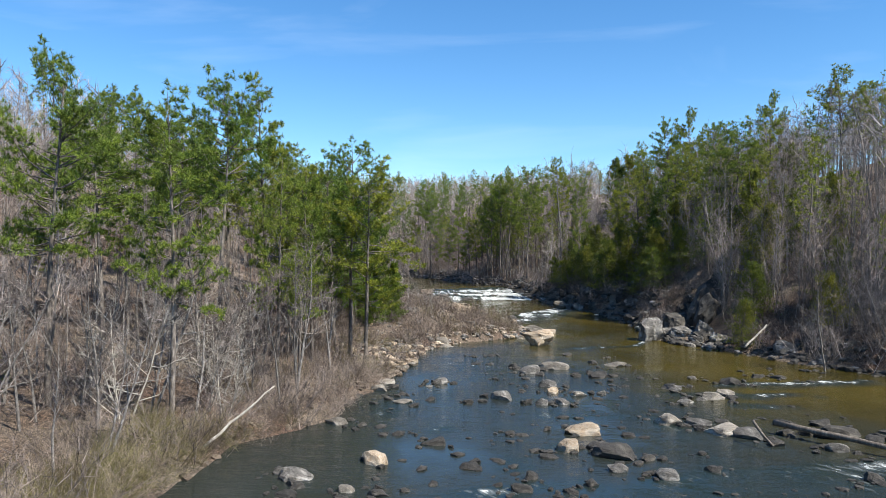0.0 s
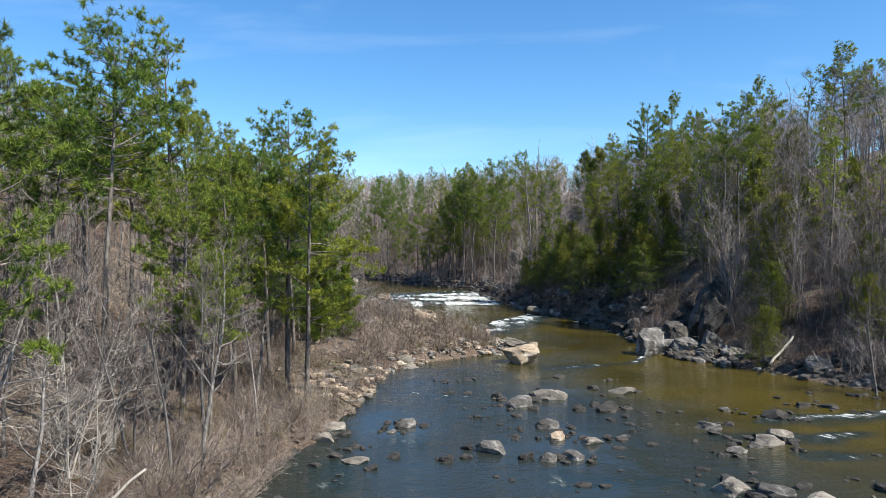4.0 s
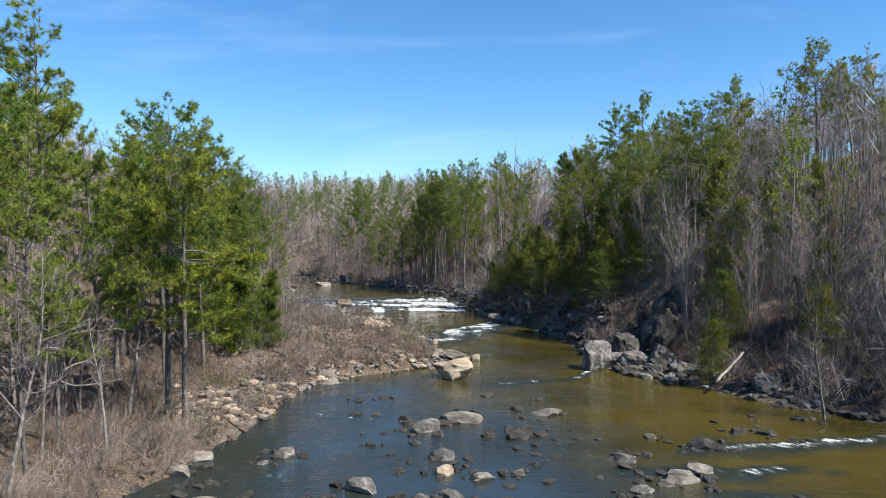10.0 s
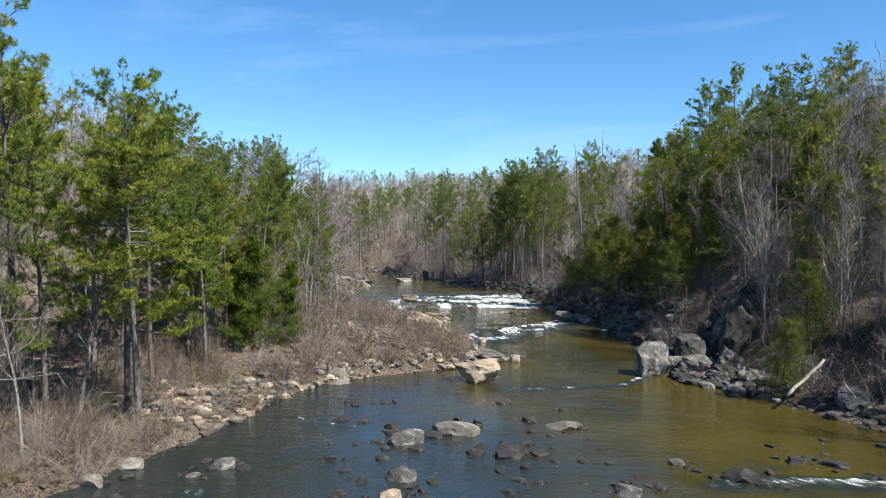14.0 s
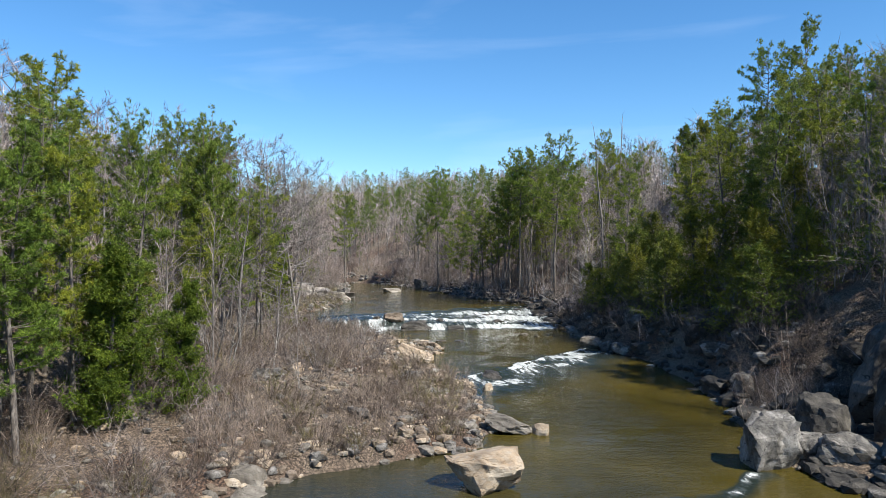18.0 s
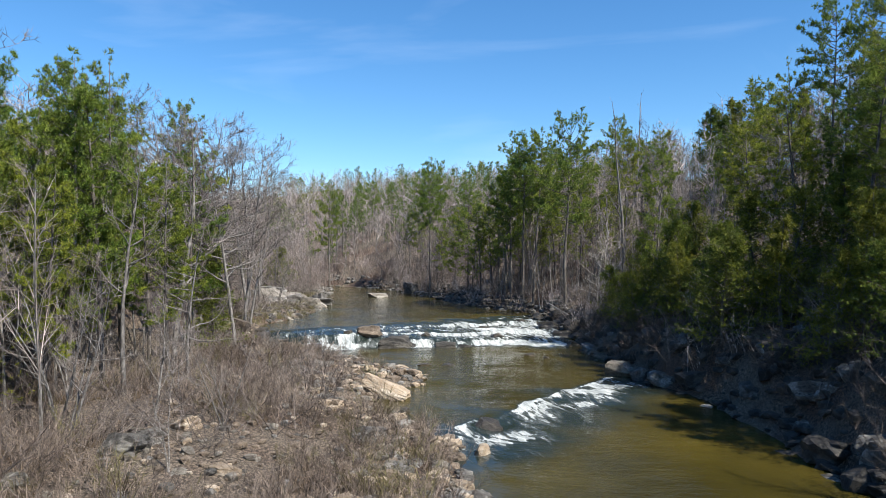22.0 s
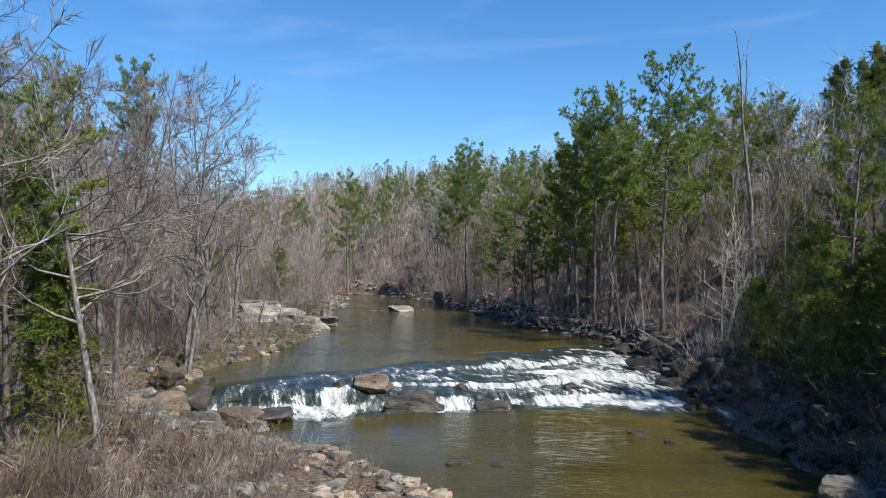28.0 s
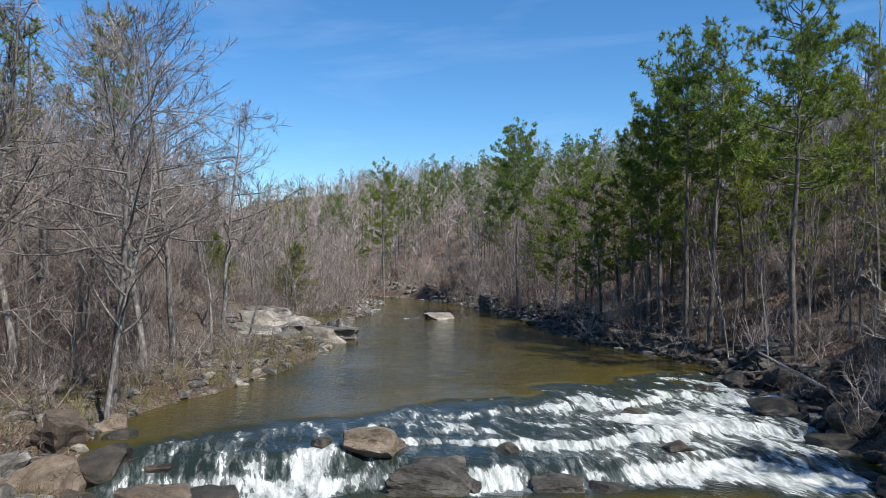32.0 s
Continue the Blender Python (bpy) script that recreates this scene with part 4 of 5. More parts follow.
def far_spot(rng):
    u = rng.random()
    if u < 0.62:
        x, y = rng.uniform(-150, 60), rng.uniform(186, 420)
    elif u < 0.75:
        y = rng.uniform(420, 700)
        x = rng.uniform(-0.55 * y, 0.35 * y)
    else:
        y = rng.uniform(10, 300)
        x = rng.uniform(-60 - 0.6 * y, 60 + 0.6 * y)
    dl, dr = bank_gaps(x, y)
    if max(dl, dr) < 4 or (y < 200 and (dl < 42 and dl > 0 or 0 < dr < 46)):
        return None
    return x, y, rng.uniform(0.5, 1.05)


def pine_spot(rng):
    s = far_spot(rng)
    return (s[0], s[1], s[2] * rng.uniform(0.45, 1.05)) if s and hash_noise(s[0], s[1], 55) > 0.42 else None


def slim_bare(seed, h, limbs=14, twigs=5, r=0.035, rise=(0.8, 2.6), tip=0.08):
    """A leafless tree for a wood: a stem, rising limbs and twigs."""
    rng = np.random.default_rng(seed)
    trunk = stem(rng, (0, 0, -0.4), (0, 0, 1), h, 3, 0.06, 0.05)
    P, D, L, R = [], [], [], []
    for k in range(limbs):
        u = 0.25 + 0.72 * (k + rng.random()) / limbs
        p, _ = along(trunk, u)
        a, l = rng.uniform(0, 6.28), h * (tip + 0.26 * (1 - u)) * rng.uniform(0.7, 1.3)
        d = np.array([math.cos(a), math.sin(a), rng.uniform(*rise)])
        d /= np.linalg.norm(d)
        P.append(p), D.append(d), L.append(l), R.append(r * 1.3)
        for _ in range(twigs):
            P.append(p + d * l * rng.uniform(0.2, 0.95)), D.append(d + rng.normal(size=3) * 0.6), L.append(l * rng.uniform(0.3, 0.7) + 0.3), R.append(r * 0.65)
    return tube(trunk, np.linspace(0.0068 * h, 0.025, 4), 4), spikes(np.array(P), np.array(D), np.array(L), np.array(R))


def slim_pine(seed, h, clumps=44, blades=9, long=1.0, broad=0.22):
    rng = np.random.default_rng(seed)
    trunk = stem(rng, (0, 0, -0.4), (0, 0, 1), h, 3, 0.03, 0.05)
    P, D = [], []
    for k in range(clumps):
        u = 0.4 + 0.6 * (k + rng.random()) / clumps
        p, _ = along(trunk, min(u, 0.99))
        a, l = rng.uniform(0, 6.28), h * 0.17 * math.sin(math.pi * min(0.95, 0.25 + 0.7 * (u - 0.4) / 0.6)) * rng.uniform(0.2, 1.1)
        P.append(p + np.array([math.cos(a) * l, math.sin(a) * l, l * 0.2])), D.append((math.cos(a), math.sin(a), 0.5))
    return tube(trunk, np.linspace(0.013 * h, 0.03, 4), 4), tufts(rng, np.array(P), np.array(D), blades, long, broad)


def slope_spot(rng):
    left = rng.random() < 0.45
    y = rng.uniform(20, 225)
    x = rng.uniform(-62, -6) if left else rng.uniform(-16, 72)
    dl, dr = bank_gaps(x, y)
    far_in = dl > (13 if 149 < y < 171 else 5 if y > 126 else 16) if left else dr > (9 if 66 < y < 130 else 5)
    return (x, y, rng.uniform(0.55, 1.0)) if far_in and (left or dr < 52) else None


def bend_spot(rng):
    x, y = rng.uniform(-85, 12), rng.uniform(190, 300)
    dl, dr = bank_gaps(x, y)
    return (x, y, rng.uniform(0.32, 0.72)) if max(dl, dr) > 1.5 else None


def grove_spot(rng):
    x, y = rng.uniform(-62, 14), rng.uniform(214, 300)
    dl, dr = bank_gaps(x, y)
    return (x, y, 0.42 + 0.5 * rng.random() ** 1.6) if max(dl, dr) > 5 and hash_noise(x, y, 14) > 0.42 else None


def ridge_spot(rng):
    if rng.random() < 0.55:
        x, y = rng.uniform(20, 125), rng.uniform(60, 235)
        _, d = bank_gaps(x, y)
        return (x, y, rng.uniform(0.55, 0.95)) if 22 < d < 85 else None
    x, y = rng.uniform(-135, -36), rng.uniform(60, 300)
    d, _ = bank_gaps(x, y)
    return (x, y, rng.uniform(0.75, 1.15)) if d > 22 else None


slim = [slim_bare(240 + i, 14, 16, 8, 0.022) for i in range(6)]
near_pine = [slim_pine(280 + i, 15, 110, 20, 0.42, 0.075) for i in range(4)]
far_bare = [slim_bare(200 + i, 15, 13, 4, 0.055, (0.4, 1.4), 0.13) for i in range(5)]
far_pine = [slim_pine(220 + i, 17, 60, 13, 0.75, 0.14) for i in range(4)]
# hillside crowns take the brightened twig colour in place of more sun
far_woods("hillside_woods", slim, M_GREYBARK, M_LITTWIG, 820, slope_spot, "thin grey leafless trees crowding the slopes", 5)


def steep_spot(rng):
    x, y = rng.uniform(24, 72), rng.uniform(48, 112)
    _, dr = bank_gaps(x, y)
    return (x, y, rng.uniform(0.45, 0.8)) if (8 if y > 66 else 4) < dr < 34 else None


far_woods("steep_woods", slim, M_GREYBARK, M_LITTWIG, 300, steep_spot, "thin grey leafless trees on the steep bank", 41)


def left_slope(rng):
    x, y = rng.uniform(-62, -20), rng.uniform(26, 132)
    dl, _ = bank_gaps(x, y)
    return (x, y, rng.uniform(0.4, 0.8)) if dl > 13 else None


far_woods("left_slope_woods", slim, M_GREYBARK, M_TWIG, 260, left_slope, "thin grey leafless trees rising behind the pines", 53)


def evergreen_spot(rng):
    x, y = rng.uniform(-14, 72), rng.uniform(62, 212)
    _, dr = bank_gaps(x, y)
    return (x, y, rng.uniform(0.45, 0.95)) if 9 < dr < 46 and hash_noise(x, y, 18) > 0.36 else None


far_woods("hillside_pines", near_pine, M_PINEBARK, M_NEEDLE, 48, evergreen_spot, "young green pines among the bare hillside trees", 42)


def upper_right(rng):
    x, y = rng.uniform(-14, 30), rng.uniform(134, 210)
    _, dr = bank_gaps(x, y)
    return (x, y, rng.uniform(0.4, 0.85)) if 1.5 < dr < 16 else None


far_woods("upper_bank_woods", slim, M_GREYBARK, M_TWIG, 150, upper_right, "pale grey leafless saplings above the upper pool", 45)
far_woods("ridge_woods", far_bare, M_GREYBARK, M_LITTWIG, 800, ridge_spot, "grey leafless trees along the ridges", 8)
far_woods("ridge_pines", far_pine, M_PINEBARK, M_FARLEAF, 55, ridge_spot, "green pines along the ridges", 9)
far_woods("bend_woods", slim, M_GREYBARK, M_LITTWIG, 420, bend_spot, "grey leafless trees crowding the upper bend", 6)
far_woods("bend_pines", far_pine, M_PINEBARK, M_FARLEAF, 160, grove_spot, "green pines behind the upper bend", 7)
far_woods("bare_woods", far_bare, M_GREYBARK, M_LITTWIG, 1100, far_spot, "grey leafless woods covering the distant slopes", 3)


def horizon_spot(rng):
    y = rng.uniform(330, 760)
    return rng.uniform(-0.42 * y, 0.2 * y), y, 0.4 + 0.5 * rng.random()


far_woods("horizon_woods", [slim_bare(260 + i, 15, 10, 3, 0.12, (0.4, 1.4), 0.14) for i in range(4)], M_GREYBARK, M_LITTWIG, 1100, horizon_spot, "grey woods on the far ridge", 10)


def left_ridge(rng):
    x, y = rng.uniform(-170, -40), rng.uniform(130, 350)
    dl, _ = bank_gaps(x, y)
    return (x, y, 0.4 + 0.5 * rng.random()) if dl > 10 else None


far_woods("left_ridge_woods", far_bare, M_GREYBARK, M_LITTWIG, 680, left_ridge, "grey leafless woods over the valley's side", 49)
far_woods("horizon_pines", far_pine, M_PINEBARK, M_FARLEAF, 110, horizon_spot, "green pines on the far ridge", 20)
far_woods("pine_woods", far_pine, M_PINEBARK, M_FARLEAF, 480, pine_spot, "scattered green pines among the distant bare woods", 4)


# ---- undergrowth ----


def stuff(name, kinds, mat, n, chooser, label, category, seed, sink=0.05):
    rng = random.Random(seed)
    rows, tries = [], 0
    while len(rows) < n and tries < n * 60:
        tries += 1
        spot = chooser(rng)
        if spot:
            x, y, s = spot
            rows.append((rng.randrange(len(kinds)), x, y, float(ground_z(x, y)) - sink, rng.uniform(0, 6.28), s))
    ob = new(name, mesh_of(name, *spread_out(kinds, rows), mat))
    return tagged(ob, label, category, kind="stuff")


def bar_spot(rng):
    x, y = rng.uniform(-13, 10), rng.uniform(62, 121)
    dl, _ = bank_gaps(x, y)
    return (x, y, rng.uniform(0.45, 1.2)) if dl > 1.2 and hash_noise(x, y, 6) > 0.3 and not (x < 1 and y > 115) and (y < 97 or dl > 7 or rng.random() < 0.35) else None


def left_spot(rng):
    x, y = rng.uniform(-34, 0), rng.uniform(18, 180)
    dl, _ = bank_gaps(x, y)
    return (x, y, rng.uniform(0.5, 1.2)) if 0.6 < dl < 24 and not (148 < y < 170 and dl < 11) and not (110 < y < 128 and x > -15.5) else None


def right_spot(rng):
    x, y = rng.uniform(-12, 55), rng.uniform(45, 200)
    _, dr = bank_gaps(x, y)
    rocky = 70 < y < 132 and dr < 8
    return (x, y, rng.uniform(0.5, 1.2)) if 1.0 < dr < 28 and rng.random() < (0.35 if rocky else 1.2 - dr / 24) else None


def edge_spot(rng):
    x, y = rng.uniform(-18, -2), rng.uniform(22, 70)
    dl, _ = bank_gaps(x, y)
    return (x, y, rng.uniform(0.5, 1.1)) if 0.3 < dl < 7 else None


brush = [shrub_arrays(300 + i, 1.5, 15, 9, 0.5, 0.017) for i in range(5)]
grass = [shrub_arrays(320 + i, 0.8, 26, 0, 0.4, 0.014) for i in range(4)]
thicket = [shrub_arrays(340 + i, 2.8, 11, 8, 0.5, 0.02) for i in range(5)]
bushy = [shrub_arrays(380 + i, 1.9, 22, 15, 0.85, 0.009) for i in range(5)]
sprawl = [shrub_arrays(360 + i, 3.0, 11, 9, 0.95, 0.02) for i in range(6)]
stuff("bar_brush", brush, M_BRUSH, 560, bar_spot, "dense brown leafless brush over the stony bar", "brush", 11)
stuff("bar_olive_brush", brush, M_OLIVE, 80, bar_spot, "olive-brown budding brush on the bar", "brush", 54)
stuff("forest_brush", sprawl, M_TWIG, 640, left_spot, "tangled grey undergrowth below the trees", "undergrowth", 12)
stuff("hillside_brush", thicket, M_BRUSH, 420, right_spot, "tangled brown undergrowth on the steep bank", "undergrowth", 13)
stuff("hillside_twigs", thicket, M_LITTWIG, 300, right_spot, "tangled grey undergrowth on the steep bank", "undergrowth", 17)


def low_right(rng):
    x, y = rng.uniform(26, 52), rng.uniform(44, 80)
    _, dr = bank_gaps(x, y)
    return (x, y, rng.uniform(0.8, 1.4)) if (1.0 if y < 66 else 8.0) < dr < 16 else None


def upper_left(rng):
    x, y = rng.uniform(-40, -12), rng.uniform(112, 190)
    dl, _ = bank_gaps(x, y)
    return (x, y, rng.uniform(0.6, 1.3)) if (5 if y < 127 else 11 if 149 < y < 170 else 3) < dl < 22 and not (y < 127 and x > -15.5) else None


def upper_edge(rng):
    y = rng.uniform(117, 185)
    x = float(np.interp(y, LEFT_Y, LEFT_X)) - rng.uniform(0.2, 5.0)
    return x, y, rng.uniform(0.7, 1.5)


stuff("upper_grass", grass, M_OLIVE, 420, upper_edge, "olive and straw grass beside the upper pool", "grass", 27)


def olive_spot(rng):
    x, y = rng.uniform(-15, -8.6), rng.uniform(25, 36)
    dl, _ = bank_gaps(x, y)
    return (x, y, rng.uniform(0.5, 0.95)) if dl > 0.4 else None


stuff("olive_shrubs", bushy, M_OLIVE, 95, olive_spot, "rounded olive shrubs hanging over the shore", "shrub", 29)


def bend_brush(rng):
    x, y = rng.uniform(-70, 8), rng.uniform(186, 268)
    dl, dr = bank_gaps(x, y)
    return (x, y, rng.uniform(0.9, 1.9)) if 1.5 < max(dl, dr) < 13 else None


stuff("bend_brush", thicket, M_LITTWIG, 420, bend_brush, "grey leafless brush around the upper bend", "undergrowth", 35)


def foot_spot(rng):
    y = rng.uniform(84, 138)
    x = float(np.interp(y, RIGHT_Y, RIGHT_X)) + rng.uniform(0.8, 7.5)
    return x, y, rng.uniform(0.35, 0.85)


stuff("foot_brush", sprawl, M_SHADEROOT, 430, foot_spot, "tangled roots and brush over the rocky bank, coloured dark for its shade", "undergrowth", 51)
stuff("bank_thicket", thicket, M_TWIG, 240, low_right, "pale grey leafless thicket above the pool", "undergrowth", 18)
stuff("upper_thicket", sprawl, M_TWIG, 230, upper_left, "dense grey leafless thicket beside the falls", "undergrowth", 19)


def near_shore(rng):
    y = rng.uniform(20, 56)
    return float(np.interp(y, LEFT_Y, LEFT_X)) - rng.uniform(-0.2, 6), y, rng.uniform(0.5, 1.1)


stuff("bank_grass", grass, M_STRAW, 100, edge_spot, "straw-coloured dead grass along the bank", "grass", 14)
stuff("shore_shrubs", bushy, M_BRUSH, 150, near_shore, "brown twiggy shrubs crowding the shore", "shrub", 43)
stuff("bar_grass", grass, M_STRAW, 500, bar_spot, "straw-coloured dead grass on the stony bar", "grass", 15)
stuff("budding_shrubs", bushy, M_OLIVE, 45, edge_spot, "olive budding shrubs along the bank", "shrub", 16)

# ---- stones ----
STONES = [rock_arrays(400 + i, 3, 13 if i % 3 else 11, 0.10, i % 3 > 0) for i in range(10)]
COBBLES = [rock_arrays(420 + i, 1, 7, 0.04) for i in range(6)]
MESHES = {}


def stone_mesh(i, mat):
    key = (i, mat.name)
    if key not in MESHES:
        MESHES[key] = mesh_of("rock", *STONES[i], mat)
    return MESHES[key]


def rocks(mat, label, rows, group="rocks in the river", over=0.68):
    """Rows of x, y, width and the height that stands clear of the water."""
    for x, y, w, h in rows:
        ob = new("rock", stone_mesh(random.randrange(len(STONES)), mat))
        z = float(water_z(x, y))
        deep = h * 0.5 + 0.12
        ob.matrix_basis = pose(x, y + w * 0.28, z + (h * over - deep) / 2, random.uniform(-9, 9), random.uniform(-12, 12), random.uniform(-40, 40)) @ Matrix.Diagonal((w * 0.92, w * random.uniform(0.45, 0.75), h * over + deep, 1))
        tagged(ob, label, "rock", group)
        for _ in range(random.choice((2, 3, 4, 5)) if y < 66 else 0):
            a, far_, k = random.uniform(0, 6.28), w * random.uniform(0.5, 0.95), w * random.uniform(0.22, 0.5)
            px_, py_ = x + math.cos(a) * far_ * 1.3, y + w * 0.28 + math.sin(a) * far_
            bit = new("rock", stone_mesh(random.randrange(len(STONES)), M_DARK))
            bit.matrix_basis = pose(px_, py_, float(water_z(px_, py_)) + 0.02, random.uniform(-20, 20), random.uniform(-20, 20), random.uniform(0, 180)) @ Matrix.Diagonal((k, k * 0.7, k * 0.5, 1))
            tagged(bit, "small dark wet stone beside a larger rock", "rock", "small stones in the river")


random.seed(8)
rocks(M_PALE, "pale sunlit flat rock standing in the river", [(9.4, 59.0, 2.8, 0.9), (-4.4, 49.7, 1.4, 0.6), (-4.2, 52.0, 1.8, 0.5), (9.6, 48.7, 1.5, 0.4), (11.3, 49.5, 0.8, 0.3), (19.9, 49.3, 1.5, 0.6), (18.6, 48.1, 1.8, 0.7),
      (15.2, 61.0, 2.2, 0.5), (-2.4, 46.0, 1.6, 0.3), (-6.0, 40.3, 1.3, 0.5), (13.4, 41.1, 1.8, 0.8), (16.1, 38.8, 2.9, 0.7), (0.0, 72.4, 1.8, 1.2), (-3.9, 29.1, 0.8, 0.4)])
rocks(M_ROCK, "grey weathered rock standing in the river", [(7.2, 57.2, 1.9, 0.8), (4.1, 47.2, 1.8, 0.8), (-0.1, 52.5, 1.2, 0.6), (-0.9, 51.4, 0.7, 0.2), (7.8, 51.9, 1.4, 0.7), (6.5, 45.8, 0.9, 0.6), (7.9, 46.2, 1.1, 0.5),
      (16.8, 51.1, 1.7, 0.6), (19.8, 55.7, 0.8, 0.3), (16.3, 46.9, 1.2, 0.3), (17.7, 47.7, 1.0, 0.3), (8.2, 32.1, 1.2, 0.5), (10.1, 31.2, 1.1, 0.6), (-6.3, 30.5, 1.6, 0.6), (-7.1, 31.3, 0.8, 0.4), (14.9, 40.6, 1.8, 0.6), (20.2, 35.7, 1.3, 0.6), (16.7, 38.2, 2.1, 0.7)])
rocks(M_TAN, "tan broken rock standing in the river", [(7.8, 49.5, 1.0, 0.6), (7.8, 38.5, 2.1, 0.8), (-3.1, 32.9, 1.4, 0.8), (6.4, 35.4, 1.3, 0.8), (9.5, 93.0, 1.0, 0.7), (12.6, 81.5, 1.2, 0.8)])
rocks(M_DARK, "dark wet rock breaking the river's surface", [(12.3, 55.6, 1.9, 0.6), (1.8, 46.0, 0.8, 0.4), (22.0, 53.5, 1.7, 0.7), (13.5, 52.2, 0.5, 0.2), (6.2, 51.9, 0.5, 0.2), (5.7, 50.0, 0.7, 0.3), (4.2, 54.6, 0.7, 0.2), (12.3, 50.9, 0.5, 0.3),
      (5.9, 57.5, 0.5, 0.2), (20.9, 53.9, 0.5, 0.2), (25.3, 56.4, 1.3, 0.4), (26.8, 56.0, 1.3, 0.4), (12.0, 66.7, 1.3, 0.4), (15.5, 65.6, 0.8, 0.2), (4.7, 65.9, 1.0, 0.2), (2.9, 65.6, 0.8, 0.2), (14.9, 48.8, 0.5, 0.2), (17.0, 49.4, 0.6, 0.2), (8.9, 50.7, 0.5, 0.2)])
rocks(M_DARK, "dark wet rock breaking the river's surface", [(-2.7, 48.6, 0.8, 0.2), (-3.0, 48.1, 0.7, 0.2), (-5.7, 47.5, 1.0, 0.3), (-0.3, 52.6, 1.2, 0.3), (8.6, 34.1, 2.6, 0.9), (-2.3, 38.1, 0.8, 0.3), (-0.3, 36.2, 1.5, 0.4), (1.4, 32.3, 1.2, 0.3), (-6.3, 28.6, 1.0, 0.2),
      (-2.5, 28.7, 1.0, 0.3), (22.0, 38.4, 3.1, 0.8), (6.5, 30.2, 0.8, 0.4), (13.0, 35.0, 0.6, 0.3), (12.5, 32.3, 0.9, 0.4), (10.0, 33.9, 0.9, 0.4), (3.8, 38.4, 0.7, 0.3), (3.4, 29.4, 1.1, 0.4), (5.4, 29.2, 0.8, 0.3), (19.3, 31.2, 0.9, 0.5), (20.5, 39.0, 1.4, 0.5), (4.0, 31.0, 0.8, 0.5), (8.0, 35.7, 1.2, 0.5)])
rocks(M_WET, "dark wet ledge rock in the falls", [(-8.0, 123.4, 3.6, 0.9), (12.7, 124.2, 1.1, 0.3), (14.0, 122.3, 0.6, 0.3), (3.9, 117.3, 1.3, 0.2), (5.8, 117.3, 1.1, 0.2), (-2.5, 119.8, 1.0, 0.1), (9.7, 97.6, 1.7, 0.6), (15.4, 140.5, 3.0, 1.0), (9.6, 133.4, 1.6, 0.5), (-5.0, 128.6, 1.0, 0.5), (2.4, 130.6, 1.2, 0.6), (-11.2, 125.6, 2.2, 0.5), (8.0, 139.0, 1.5, 0.3), (12.2, 144.5, 1.4, 0.4), (16.6, 135.5, 2.6, 0.9), (17.2, 131.0, 2.2, 0.8), (3.6, 96.7, 1.1, 0.3), (4.8, 100.2, 0.7, 0.4)], "rocks at the falls")
rocks(M_ROCK, "grey boulder on the bank beside the falls", [(-10.2, 120.6, 2.2, 1.7), (-13.1, 123.0, 1.4, 1.2), (-12.9, 120.5, 1.9, 2.2), (-9.9, 116.2, 2.6, 2.6), (-14.1, 123.5, 3.2, 2.2), (-11.4, 118.4, 1.7, 2.2), (-8.4, 118.6, 1.4, 1.6), (-12.2, 115.6, 2.0, 2.6), (-7.4, 121.6, 1.2, 0.9)], "rocks at the falls")


def boulder(seed, x, y, z, size, turn, mat, label, tilt=(0, 0), cuts=11, blocky=False):
    key = ("boulder", seed, mat.name)
    if key not in MESHES:
        MESHES[key] = mesh_of("boulder", *rock_arrays(seed, 3 if seed >= 540 else 4, cuts, 0.11, blocky), mat)
    ob = new("boulder", MESHES[key])
    ob.matrix_basis = pose(x, y, z + size[2] / 2, tilt[0], tilt[1], turn) @ Matrix.Diagonal((*size, 1))
    return tagged(ob, label, "boulder")


boulder(501, 9.9, 73.6, -0.1, (3.3, 2.4, 2.0), 10, M_TAN, "large tan broken boulder at the point of the bar")
boulder(502, 11.0, 82.0, 0.2, (2.6, 1.8, 1.1), 20, M_PALE, "pale flat boulder at the point of the bar", (0, 8))
boulder(503, 22.8, 77.6, -0.2, (2.3, 2.1, 3.0), 12, M_ROCK, "big block of pale grey rock at the water's edge", (4, -6), 7, True)
# outcrop rocks: near-black colour includes the shade lying on the cliff
boulder(504, 30.4, 81.8, 0.6, (3.4, 3.0, 5.6), 25, M_DARK, "dark cliff-like outcrop below the cedars", (8, 12), 10)
boulder(505, 26.2, 77.2, 0.2, (2.6, 2.0, 1.8), -20, M_ROCK, "grey slanting bedrock beside the pool", (0, 26), 6, True)
boulder(522, 28.0, 76.2, 0.5, (2.2, 1.8, 2.0), 15, M_ROCK, "grey slanting bedrock beside the pool", (8, 34), 6, True)
boulder(523, 27.0, 74.9, 0.0, (1.9, 1.5, 1.1), 50, M_ROCK, "grey slanting bedrock beside the pool", (-6, 20), 7, True)
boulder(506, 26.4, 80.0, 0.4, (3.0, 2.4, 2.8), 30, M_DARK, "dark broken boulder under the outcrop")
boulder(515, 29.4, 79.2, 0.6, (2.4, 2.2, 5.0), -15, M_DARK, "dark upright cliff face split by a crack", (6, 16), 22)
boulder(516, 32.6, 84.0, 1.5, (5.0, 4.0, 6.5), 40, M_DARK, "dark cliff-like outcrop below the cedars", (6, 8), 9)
boulder(517, 29.0, 74.0, 0.3, (2.0, 1.6, 1.4), 35, M_ROCK, "grey slanting bedrock beside the pool", (0, 30), 6, True)
boulder(518, 27.6, 72.4, -0.2, (2.0, 1.5, 0.8), 10, M_ROCK, "flat grey bedrock at the water's edge", (0, 6))
boulder(519, 24.8, 78.6, 0.0, (2.2, 1.9, 1.6), 60, M_ROCK, "grey block wedged beside the big rock")
